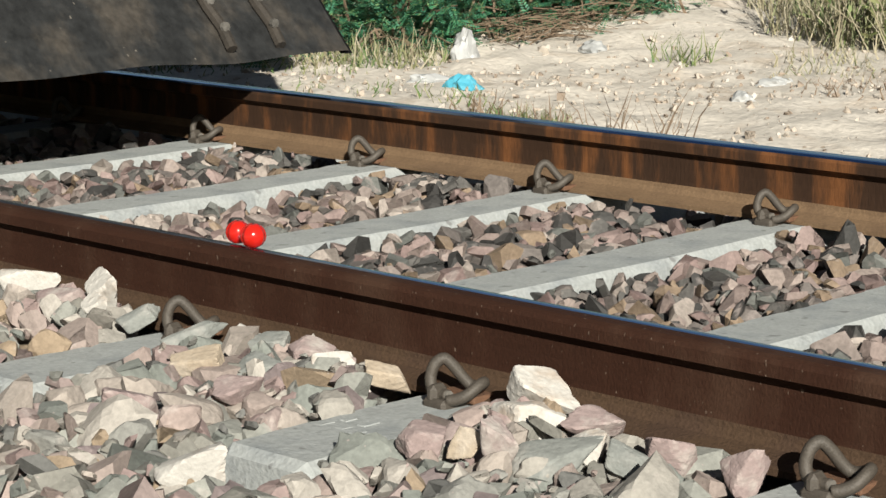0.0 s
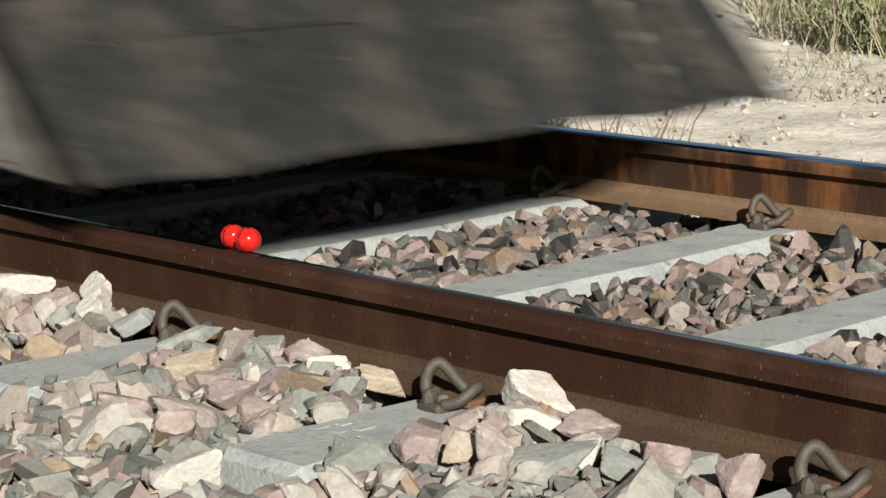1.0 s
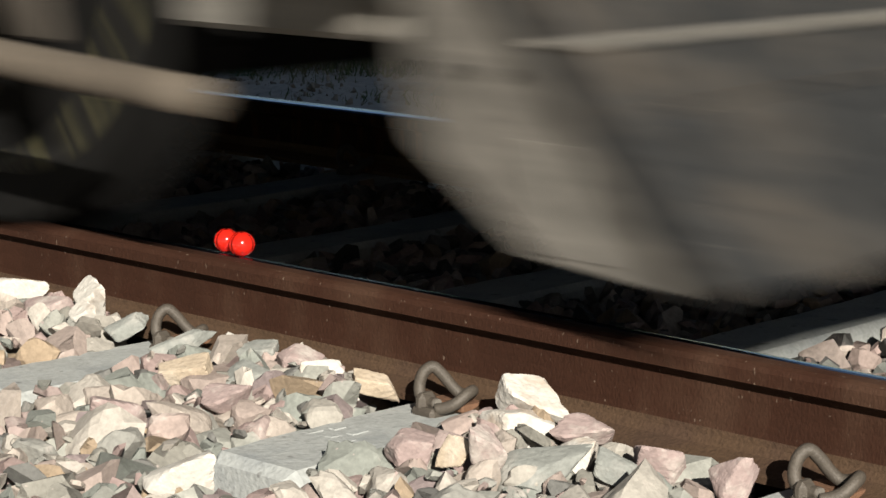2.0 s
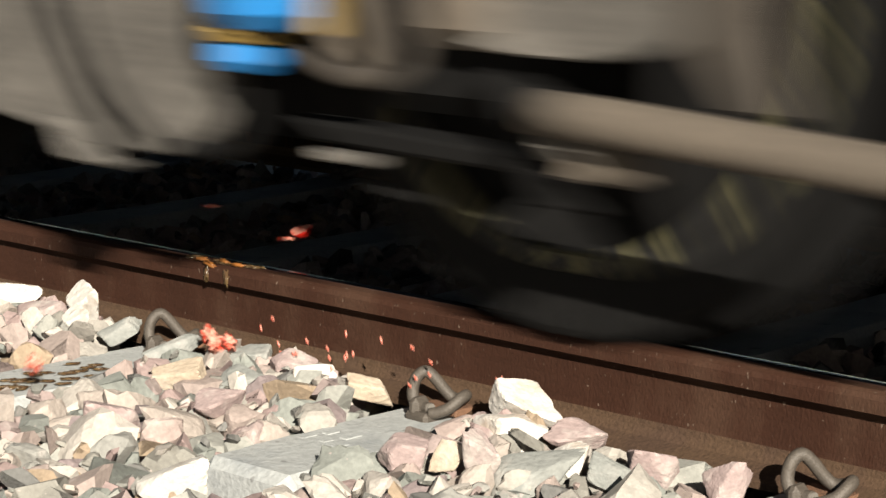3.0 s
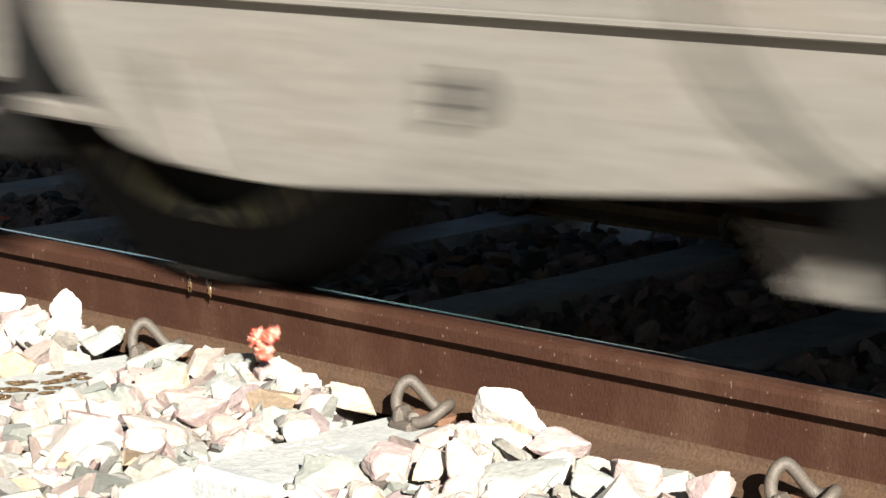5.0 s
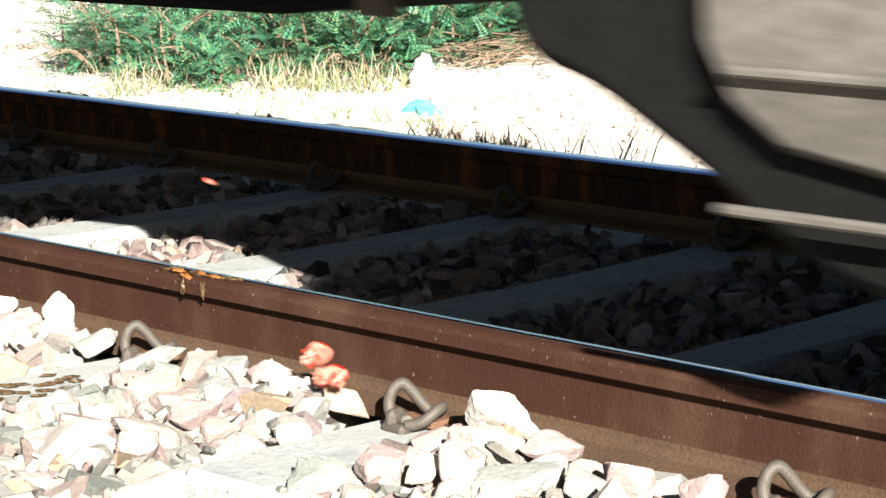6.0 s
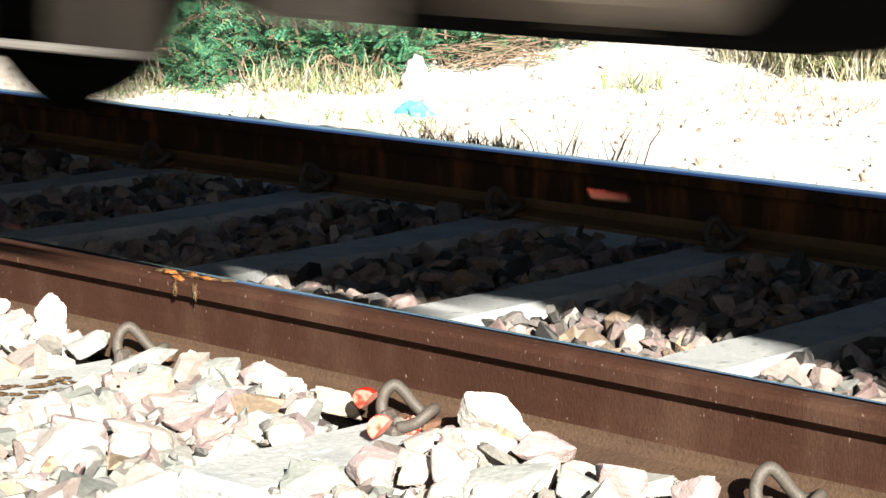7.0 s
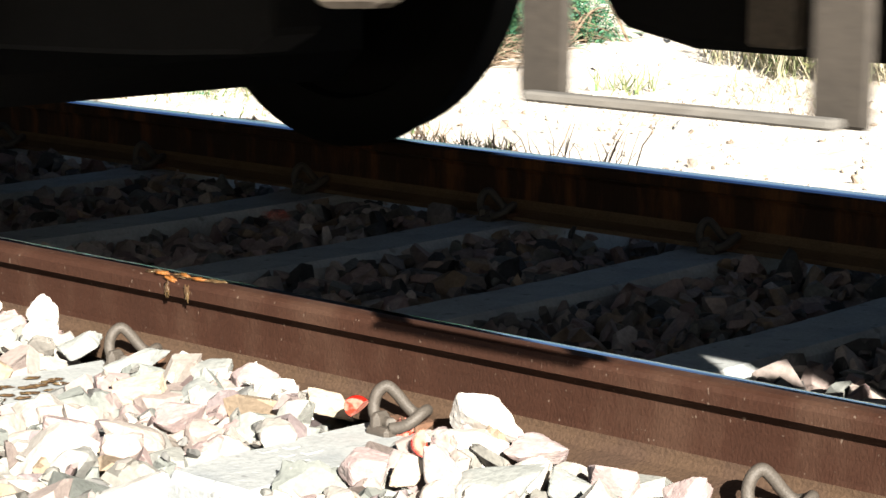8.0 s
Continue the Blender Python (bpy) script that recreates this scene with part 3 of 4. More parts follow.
    part("outlet", turned([(0.0001, 0.545), (0.032, 0.547), (0.046, 0.562), (0.044, 0.585), (0.03, 0.595), (0.0001, 0.597)], 32, "z", (-4.768, SIDE - 0.02, 0)), M_BLUE, can, "blue outlet cup")
    part("curved_hose", tube(smoothed([(-4.80, SIDE, 0.55), (-4.79, SIDE, 0.47), (-4.83, SIDE - 0.01, 0.425), (-4.93, SIDE - 0.01, 0.415)]), 0.014, 10), M_DARK, loco, "dark rubber hose", smooth=True)
    part("ring_pipe", tube(smoothed([(-4.62, SIDE - 0.02, 0.58), (-4.56, SIDE - 0.03, 0.56), (-4.48, SIDE - 0.03, 0.555), (-4.44, SIDE - 0.02, 0.60), (-4.50, SIDE, 0.70), (-4.52, SIDE, 0.9)]), 0.015, 10), M_STRAP, loco, "dusty bent pipe", smooth=True)
    for n, pts in enumerate(([(-5.27, SIDE - 0.02, 0.75), (-5.25, SIDE - 0.022, 0.66), (-5.19, SIDE - 0.022, 0.56), (-5.12, SIDE - 0.022, 0.47), (-5.05, SIDE - 0.02, 0.40)],
                [(-5.17, SIDE - 0.02, 0.75), (-5.16, SIDE - 0.02, 0.62), (-5.08, SIDE - 0.02, 0.50), (-4.97, SIDE - 0.02, 0.43)],
                [(-7.25, SIDE - 0.02, 0.75), (-7.2, SIDE - 0.02, 0.66), (-7.1, SIDE - 0.02, 0.56), (-6.98, SIDE - 0.02, 0.50)])):
        part("hose", tube(smoothed(pts), 0.0045 if n else 0.008, 8), M_DARK, loco, "black hose", smooth=True)
    part("axle_spring_case", slab([(-4.74, 0.95), (-4.72, 0.60), (-4.68, 0.562), (-4.62, 0.542), (-4.56, 0.548), (-4.50, 0.562), (-4.46, 0.60), (-4.46, 0.95)], SIDE + 0.07, SIDE + 0.20, 0.02), M_TAN, loco, "rounded dusty spring case")
    part("rod_bracket", slab([(-3.99, 0.95), (-3.98, 0.64), (-3.90, 0.55), (-3.83, 0.55), (-3.86, 0.66), (-3.86, 0.95)], SIDE - 0.005, SIDE + 0.03, 0.006), M_STRAP, loco, "grimy bracket holding the rod")
    part("rod_bracket", slab([(-4.12, 0.49), (-4.05, 0.50), (-4.04, 0.46), (-4.08, 0.445), (-4.14, 0.448)], SIDE - 0.03, SIDE + 0.02, 0.006), M_TAN, loco, "dusty lower rod lug")
    rod = tube([(-4.16, SIDE - 0.05, 0.537), (-4.10, SIDE - 0.05, 0.535), (-3.45, SIDE - 0.05, 0.50), (-3.38, SIDE - 0.05, 0.497)], 0.031, 16)
    rod = part("brake_rod", rod, M_TAN, loco, "thick dusty tan brake rod", smooth=True)
    part("rod_joint", box((-4.17, SIDE - 0.05, 0.470), (-4.10, SIDE + 0.01, 0.545), 0.02), M_SHADY, rod)


build_bogie()


def build_wheelset(x):
    ws = new("wheelset")
    ws.parent = loco
    tagged(ws, "heavy steel wheelset with greasy rims", "")
    r = RADIUS
    for y, s in ((0.0, 1), (GAUGE, -1)):
        # Tyre and disc carry the wheel's shade in their own dark colours.
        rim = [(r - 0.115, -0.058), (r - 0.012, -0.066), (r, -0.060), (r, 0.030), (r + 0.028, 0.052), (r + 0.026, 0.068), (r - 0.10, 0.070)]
        wheel = part("wheel", turned([(a, y + s * d) for a, d in rim], 72, hollow=True), M_TYRE, ws, "near-black steel tyre, shade in its colour", smooth=False)
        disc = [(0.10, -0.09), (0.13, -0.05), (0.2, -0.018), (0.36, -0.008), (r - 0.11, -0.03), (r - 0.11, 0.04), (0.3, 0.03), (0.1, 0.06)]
        part("disc", turned([(a, y + s * d) for a, d in disc], 48, hollow=True), M_DARK, wheel, "black greasy wheel disc, shade in its colour")
        ring = [(r - 0.126, -0.056), (r - 0.122, -0.063), (r - 0.098, -0.066), (r - 0.094, -0.058)]
        part("grease", turned([(a, y + s * d) for a, d in ring], 72, hollow=True), M_GREASE, wheel, "caked yellowish grease")
    part("axle", turned([(0.0001, -0.10), (0.085, -0.10), (0.085, GAUGE + 0.10), (0.0001, GAUGE + 0.10)], 24), M_DARK, ws)
    return ws, x


WHEELSETS = [build_wheelset(x) for x in (-4.38, -6.26, -8.45, -14.30, -16.17)]


def build_body():
    # unseen cab and hood, high above the wheels, added to cast the shadow
    part("body", box((-5.5, MID - 1.5, 1.22), (-2.75, MID + 1.5, 3.9), 0.05), M_DUSTY, loco, "unseen tall dusty body casting a shadow")
    part("buffer_beam", box((-3.05, MID - 1.4, 0.80), (-2.9, MID + 1.4, 1.1), 0.01), M_SHADY, loco)
    # unseen deck, its edges set so sun reaches the sand and near stones
    part("deck", box((-24.0, -0.33, 1.22), (-6.06, 1.75, 1.30), 0.01), M_DARK, loco, "unseen low dark deck")
    # unseen sill, stepped along its lower edge to shape the sunlit patch
    part("side_sill", slab([(-24.0, 1.21), (-24.0, 0.74), (-10.99, 0.74), (-10.97, 0.90), (-10.30, 0.91), (-10.08, 1.05), (-9.87, 1.19), (-9.76, 1.04), (-9.46, 1.05), (-9.33, 0.935), (-8.64, 0.935), (-8.64, 1.21)], -0.36, -0.28, 0.01), M_DARK, loco, "unseen black sill that shapes the sun patch")
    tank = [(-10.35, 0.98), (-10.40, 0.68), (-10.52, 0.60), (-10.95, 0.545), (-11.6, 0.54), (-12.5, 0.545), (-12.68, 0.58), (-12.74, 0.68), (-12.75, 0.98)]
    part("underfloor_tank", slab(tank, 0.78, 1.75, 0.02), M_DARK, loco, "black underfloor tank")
    for x in (-10.62, -11.5, -12.3):
        part("tank_strap", box((x - 0.05, 0.74, 0.56), (x + 0.05, 0.785, 0.97), 0.006), M_TAN, loco, "dusty strap")
    part("air_reservoir", turned([(0.0001, -10.80), (0.06, -10.79), (0.11, -10.74), (0.11, -10.46), (0.06, -10.41), (0.0001, -10.40)], 32, "x", (0, -0.42, 0.785)), M_TAN, loco, "dusty brown air reservoir", smooth=False)
    ladder = part("footstep", box((-11.74, -0.588, 0.600), (-11.32, -0.562, 0.612), 0.003), M_DUSTY, loco, "grimy footstep tread on two straps")
    for x in (-11.73, -11.33):
        part("step_strap", box((x - 0.036, -0.562, 0.60), (x + 0.036, -0.548, 1.02), 0.004), M_STRAP, ladder, "dusty strap")
    part("lone_strap", box((-10.98, -0.55, 0.655), (-10.87, -0.53, 1.02), 0.004), M_STRAP, loco, "dirty brown strap")
    part("second_bogie_frame", slab([(-12.88, 1.2), (-12.90, 0.58), (-12.98, 0.54), (-13.2, 0.525), (-13.3, 0.52), (-13.6, 0.51), (-14.6, 0.48), (-14.9, 0.46), (-15.6, 0.40), (-16.8, 0.42), (-17, 1.2)], 0.12, 0.24, 0.01), M_DARK, loco, "black bogie frame")
    part("second_bogie_inside", box((-16.6, 0.2, 0.34), (-14.0, 2 * MID - 0.2, 1.2), 0.08), M_DARK, loco)
    part("hanging_bracket", slab([(-12.30, 1.0), (-12.31, 0.72), (-12.24, 0.675), (-12.14, 0.68), (-12.08, 0.74), (-12.08, 1.0)], -0.42, -0.365, 0.01), M_TAN, loco, "grimy hanging bracket")


build_body()


# ---- two cherry tomatoes on the rail, each of three wedges round a core of flesh ----
def wedge(a0, a1, r):
    """A slice of a sphere between two half planes through its upright axis."""
    bm = bmesh.new()
    n, m = 8, 8
    grid = []
    for i in range(n + 1):
        lon = a0 + (a1 - a0) * i / n
        grid.append([bm.verts.new((r * math.sin(math.pi * j / m) * math.cos(lon), r * math.sin(math.pi * j / m) * math.sin(lon), r * 0.94 * math.cos(math.pi * j / m))) for j in range(m + 1)])
    for i in range(n):
        for j in range(m):
            bm.faces.new((grid[i][j], grid[i][j + 1], grid[i + 1][j + 1], grid[i + 1][j]))
    for col in (grid[0], grid[-1]):
        bm.faces.new(col)
    bmesh.ops.remove_doubles(bm, verts=bm.verts, dist=1e-5)
    bmesh.ops.recalc_face_normals(bm, faces=bm.faces)
    return bm


def build_tomato(x, y, r, label):
    tomato = thing("tomato", label, "tomato", "tomatoes on the rail", m=pose(x, y, TOP + 0.94 * r))
    pieces = []
    for k in range(3):
        a = 2 * math.pi * k / 3 + 0.4
        piece = part("wedge", wedge(a, a + 2 * math.pi / 3, r), M_TOMATO, tomato)
        piece.data.materials.append(M_PULP)
        for p in piece.data.polygons:
            p.use_smooth = True
            if len(p.vertices) > 6:
                p.material_index, p.use_smooth = 1, False
        pieces.append(piece)
    for k in (-1, 1, 0):
        core = bmesh.new()
        bmesh.ops.create_icosphere(core, subdivisions=3, radius=1)
        for v in core.verts:
            n = 0.8 + 0.9 * noise.noise(v.co * 3.1 + Vector((x * 50, k, 0)))
            v.co = Vector((v.co.x * 0.018 * n, v.co.y * 0.0055 * n + k * 0.006, v.co.z * 0.0034 * n))
        pieces.append(part("pulp", core, M_PULP if k == 1 else M_CRUSHED, tomato, "orange-red tomato pulp", smooth=True))
    def lump(name, k, radii, rough, mat, text):
        bm = bmesh.new()
        bmesh.ops.create_icosphere(bm, subdivisions=3 if rough > 0.5 else 2, radius=1)
        for v in bm.verts:
            n = 0.60 + 1.25 * rough * noise.noise(v.co * (3.4 if rough > 0.9 else 2.2) + Vector((9 * k, x * 70, 3)))
            v.co = Vector([min(1.0, max(0.15, n)) * a * b for a, b in zip(v.co, radii)])
        return part(name, bm, mat, tomato, text, smooth=True)

    flesh = [lump("torn_flesh", k, (0.021, 0.015, 0.021), 0.95, M_PULP, "torn pinkish-red tomato flesh") for k in range(2)]
    drops = [lump("droplet", 10 + k, (0.0090, 0.0032, 0.0030), 0.3, M_PULP, "flung red droplet") for k in range(12)]
    juice = [lump("juice_patch", 30 + k, (0.010, 0.0205, 0.0022), 0.6, M_JUICE, "wet brown juice") for k in range(24)]
    return tomato, pieces, flesh, drops, juice


tomato_a, pieces_a, *soft_a = build_tomato(-0.838, 0.024, 0.0225, "shiny red cherry tomato on the rail, touching another")
tomato_b, pieces_b, *soft_b = build_tomato(-0.786, 0.014, 0.0235, "shiny red cherry tomato on the rail beside its twin")


# ---- growth and litter behind the track ----
def on_ground(x, y, sink=0.01):
    return ground_height(x, y) - sink


def blade(verts, faces, root, tip, bend, width, rng):
    side = Vector((rng.uniform(-1, 1), rng.uniform(-1, 1), 0)).normalized() * width
    mid = (root + tip) / 2 + bend
    n = len(verts)
    verts += [root - side, root + side, mid - side * 0.7, mid + side * 0.7, tip]
    faces += [(n, n + 1, n + 3, n + 2), (n + 2, n + 3, n + 4)]


def sheet(name, verts, faces, mat, parent=None, label=""):
    mesh = bpy.data.meshes.new(name)
    mesh.from_pydata([tuple(v) for v in verts], [], faces)
    mesh.materials.append(mat)
    ob = new(name, mesh)
    ob.parent = parent
    if label:
        tagged(ob, label)
    return ob


def build_tuft(x, y, spread, height, count, mat, name, label, seed, lean=0.35):
    rng = random.Random(seed)
    verts, faces = [], []
    for _ in range(count):
        a, q = rng.uniform(0, 6.283), spread * math.sqrt(rng.random())
        px, py = x + q * math.cos(a), y + q * math.sin(a)
        root = Vector((px, py, on_ground(px, py)))
        h = height * rng.uniform(0.45, 1.1)
        way = Vector((rng.gauss(0, lean), rng.gauss(0, lean), 1)).normalized()
        blade(verts, faces, root, root + way * h, Vector((rng.gauss(0, 0.02), rng.gauss(0, 0.02), 0.04 * h)), rng.uniform(0.002, 0.0045), rng)
    ob = sheet(name, verts, faces, mat)
    return tagged(ob, label, "grass", kind="stuff")


def build_shrub(x, y, spread, height, fronds, seed, label):
    """A feathery low shrub: woody stems, each with sprays of paired small leaves."""
    rng = random.Random(seed)
    shrub = thing("shrub", label, "shrub", "shrubs behind the track", m=pose(x, y, on_ground(x, y, 0.03)))
    stems, verts, faces = bmesh.new(), [], []
    for k in range(fronds):
        a = rng.uniform(0, 6.283)
        reach = spread * math.sqrt(rng.random())
        tip = Vector((reach * math.cos(a), reach * math.sin(a), height * rng.uniform(0.02, 1.0) ** 1.2))
        root = Vector((rng.gauss(0, 0.10), rng.gauss(0, 0.10), 0))
        if k % 6 == 0:
            tube(smoothed([root, (root + tip) / 2 + Vector((0, 0, 0.08)), tip], 3), 0.009, 5, 0.3, stems)
        for f in range(5):
            base = root.lerp(tip, rng.uniform(0.35, 1.0)) + Vector([rng.gauss(0, 0.06) for _ in range(3)])
            way = Vector((rng.gauss(0, 1), rng.gauss(0, 1), rng.uniform(-0.5, 0.7))).normalized()
            side = way.cross(Vector((rng.gauss(0, 0.4), rng.gauss(0, 0.4), 1))).normalized()
            long = rng.uniform(0.07, 0.14)
            for j in range(8):
                at = base + way * long * j / 8
                for s in (-1, 1):
                    leaf = side * s * 0.026 * (1 - j / 12) + way * 0.010
                    n = len(verts)
                    verts += [at, at + leaf * 0.5 + way * 0.006, at + leaf, at + leaf * 0.5 - way * 0.005]
                    faces.append((n, n + 1, n + 2, n + 3))
    part("woody_stem", stems, M_TWIG, shrub)
    sheet("crown", verts, faces, M_LEAF, shrub)


shrub_label = "feathery green wild shrub on the sandy bank"
for i, (x, y, w, h, n) in enumerate((
        (-6.25, 4.2, 0.4, 0.45, 120), (-5.8, 4.15, 0.36, 0.38, 110), (-5.35, 4.05, 0.26, 0.26, 80), (-5.35, 4.5, 0.42, 0.5, 160), (-5.1, 4.75, 0.36, 0.5, 160), (-5.2, 5.15, 0.40, 0.6, 170),
        (-5.1, 5.5, 0.34, 0.5, 150), (-5.05, 5.85, 0.30, 0.42, 140), (-4.95, 6.2, 0.26, 0.30, 110), (-5.4, 5.9, 0.42, 0.6, 160), (-5.35, 6.4, 0.36, 0.5, 140), (-6.9, 4.9, 0.7, 0.9, 190), (-6.1, 5.2, 0.6, 0.9, 200),
        (-6.0, 6.1, 0.6, 0.9, 200), (-7.4, 5.6, 0.8, 1.1, 200), (-6.2, 7.0, 0.6, 0.9, 180), (-5.85, 4.7, 0.45, 0.6, 150))):
    build_shrub(x, y, w, h, n, 30 + i, shrub_label if i % 2 else "dense feathery green shrub with dry grass at its foot")

TUFTS = ((-4.95, 4.15, 0.2, 0.18, 80, 0), (-4.75, 4.38, 0.16, 0.15, 60, 0), (-5.0, 4.45, 0.22, 0.2, 70, 0), (-4.85, 4.65, 0.16, 0.16, 50, 0), (-4.9, 4.4, 0.3, 0.12, 140, 1), (-5.6, 3.85, 0.25, 0.16, 120, 0), (-4.9, 4.0, 0.3, 0.08, 110, 1),
         (-5.3, 3.7, 0.3, 0.07, 110, 1), (-4.95, 7.5, 0.4, 0.35, 320, 0), (-4.3, 7.0, 0.45, 0.5, 420, 0), (-3.8, 6.4, 0.42, 0.45, 420, 0), (-3.4, 6.2, 0.42, 0.5, 420, 0), (-3.0, 6.2, 0.42, 0.5, 400, 0),
         (-3.5, 7.0, 0.7, 0.7, 520, 0), (-4.1, 7.7, 0.7, 0.7, 520, 0), (-2.7, 6.6, 0.6, 0.7, 420, 0), (-3.4, 6.5, 0.6, 0.5, 260, 1), (-3.05, 3.28, 0.16, 0.09, 110, 1), (-2.9, 3.22, 0.14, 0.08, 90, 1), (-2.55, 3.26, 0.16, 0.30, 24, 2),
         (-2.40, 3.22, 0.10, 0.27, 16, 2), (-2.9, 3.2, 0.12, 0.14, 60, 2), (-3.4, 3.42, 0.10, 0.13, 40, 2), (-3.85, 5.2, 0.14, 0.17, 50, 1), (-3.25, 5.45, 0.28, 0.10, 80, 0), (-2.7, 4.85, 0.26, 0.09, 60, 2), (-3.0, 5.15, 0.3, 0.07, 70, 0), (-3.7, 3.6, 0.16, 0.10, 40, 1), (-4.3, 3.5, 0.3, 0.06, 60, 1))
for i, (x, y, w, h, n, kind) in enumerate(TUFTS):
    name, mat, text = (("dry_grass", M_STRAW, "dry straw-coloured grass on the bank"), ("green_grass", M_WEED, "low green grass in the sand"), ("dead_weed", M_TWIG, "thin dead brown weed stalks"))[kind]
    build_tuft(x, y, w, h, n, mat, name, text, 70 + i)


def build_weed(x, y, seed, big=1.0):
    rng = random.Random(seed)
    weed = thing("weed", "pale yellow-green branching weed in dry grass", "weed", "weeds on the bank", m=pose(x, y, on_ground(x, y, 0.02)))
    stalks, verts, faces = bmesh.new(), [], []
    for _ in range(9):
        a = rng.uniform(0, 6.283)
        out = Vector((math.cos(a), math.sin(a), 0)) * rng.uniform(0.15, 0.5) * big
        tip = out + Vector((0, 0, rng.uniform(0.2, 0.6) * big))
        way = smoothed([(0, 0, 0), out * 0.35 + Vector((0, 0, 0.12 * big)), tip], 4)
        tube(way, 0.0045 * big, 5, 0.4, stalks)
        for p in way[3:]:
            for _ in range(2):
                d = Vector((rng.gauss(0, 1), rng.gauss(0, 1), rng.gauss(0.4, 0.6))).normalized()
                s = d.orthogonal().normalized() * 0.010
                n = len(verts)
                verts += [p, p + d * 0.04 + s, p + d * 0.085, p + d * 0.04 - s]
                faces.append((n, n + 1, n + 2, n + 3))
    part("stalk_clump", stalks, M_STRAW, weed)
    sheet("foliage", verts, faces, M_WEED, weed)


for i, (x, y) in enumerate(((-3.65, 6.1), (-3.25, 5.95), (-3.2, 6.5), (-3.95, 6.7))):
    build_weed(x, y, 110 + i)


def build_brush_pile():
    rng = random.Random(5)
    pile = thing("brushwood_pile", "heap of dry brown twigs below the shrubs", "twigs", kind="stuff")
    bm = bmesh.new()
    for _ in range(85):
        f = rng.random()
        x, y = -4.78 - 0.13 * f + rng.gauss(0, 0.08), 5.05 + 1.15 * f + rng.gauss(0, 0.05)
        z = on_ground(x, y) + rng.uniform(0.0, 0.10)
        a = rng.gauss(1.3, 0.5)
        d = Vector((math.cos(a), math.sin(a), rng.gauss(0, 0.12))) * rng.uniform(0.12, 0.30)
        p = Vector((x, y, z))
        tube(smoothed([p - d, p + Vector((0, 0, 0.03)), p + d], 3), rng.uniform(0.0018, 0.0045), 5, 0.4, bm)
    part("twig_heap", bm, M_TWIG, pile)


build_brush_pile()


def build_rag(name, x, y, size, mat, label, category, seed, peak=1.0):
    """A crumpled bag or scrap lying on the ground."""
    bm = bmesh.new()
    bmesh.ops.create_icosphere(bm, subdivisions=3, radius=1)
    for v in bm.verts:
        k = 1 + 0.45 * noise.noise(v.co * 1.7 + Vector((seed, 0, 0))) + 0.2 * noise.noise(v.co * 4.5 + Vector((0, seed, 0)))
        up = max(0.0, v.co.z)
        v.co = Vector((v.co.x * k * (1 - 0.45 * up * peak), v.co.y * k * (1 - 0.45 * up * peak), max(-0.1, v.co.z * k)))
        v.co = Vector([a * b for a, b in zip(v.co, size)])
    ob = part(name, bm, mat)
    ob.matrix_basis = pose(x, y, on_ground(x, y, 0.0), 0, 0, 40 * seed)
    tagged(ob, label, category)


build_rag("plastic_bag", -4.70, 4.72, (0.085, 0.07, 0.13), M_BAG, "crumpled white plastic bag standing on the sand", "bag", 3)
build_rag("plastic_scrap", -3.99, 3.95, (0.075, 0.06, 0.055), M_CYAN, "crumpled light blue plastic scrap on the sand", "litter", 5, 0.3)
build_rag("grey_scrap", -4.27, 4.05, (0.10, 0.05, 0.03), M_BAG, "small whitish plastic scrap on the sand", "litter", 6, 0.2)
build_rag("white_litter", -4.43, 5.28, (0.09, 0.06, 0.045), M_BAG, "torn white and pale blue plastic by the twigs", "litter", 8, 0.2)
build_rag("paper_scrap", -2.91, 4.35, (0.05, 0.04, 0.04), M_BAG, "small crumpled white paper on the sand", "litter", 9, 0.3)
build_rag("paper_scrap", -3.1, 4.82, (0.07, 0.05, 0.035), M_BAG, "small crumpled white paper on the sand", "litter", 10, 0.3)

# pebbles and clods on the bank
SHAPES = [stone_mesh("pebble", 300 + k, M_STONE) for k in range(10)]
SHAPE_DATA = []
for mesh in SHAPES:
    co = np.empty(len(mesh.vertices) * 3)
    mesh.vertices.foreach_get("co", co)
    SHAPE_DATA.append((co.reshape(-1, 3), np.array([tuple(p.vertices) for p in mesh.polygons])))


def heap(name, places, mat, parent=None):
    """Many stones in one mesh. places: x, y, z, size, shape, euler."""
    verts, faces, n = [], [], 0
    for x, y, z, size, k, turn in places:
        co, tri = SHAPE_DATA[k % len(SHAPE_DATA)]
        r = np.array(Euler(turn).to_matrix())
        verts.append(co @ r.T * size + (x, y, z))
        faces.append(tri + n)
        n += len(co)
    mesh = bpy.data.meshes.new(name)
    mesh.from_pydata(np.concatenate(verts).tolist(), [], np.concatenate(faces).tolist())
    mesh.materials.append(mat)
    ob = new(name, mesh)
    ob.parent = parent
    return ob


rng = random.Random(11)
places = []
while len(places) < 5200:
    x, y = rng.uniform(-8, 0), rng.uniform(2.6, 2.6 + rng.uniform(2.0, 6.0))
    dense = 0.35 + 0.65 * (noise.noise(Vector((x * 0.8, y * 0.8, 20))) > 0.0) + (0.5 if x < -4 and y < 4.6 else 0)
    if rng.random() < dense:
        s = 0.008 + 0.026 * rng.random() ** 2.4 + (0.04 * rng.random() if rng.random() < 0.03 else 0.0)
        places.append((x, y, ground_height(x, y) + 0.08 * s, s, rng.randrange(10), [rng.uniform(0, 6.28) for _ in range(3)]))
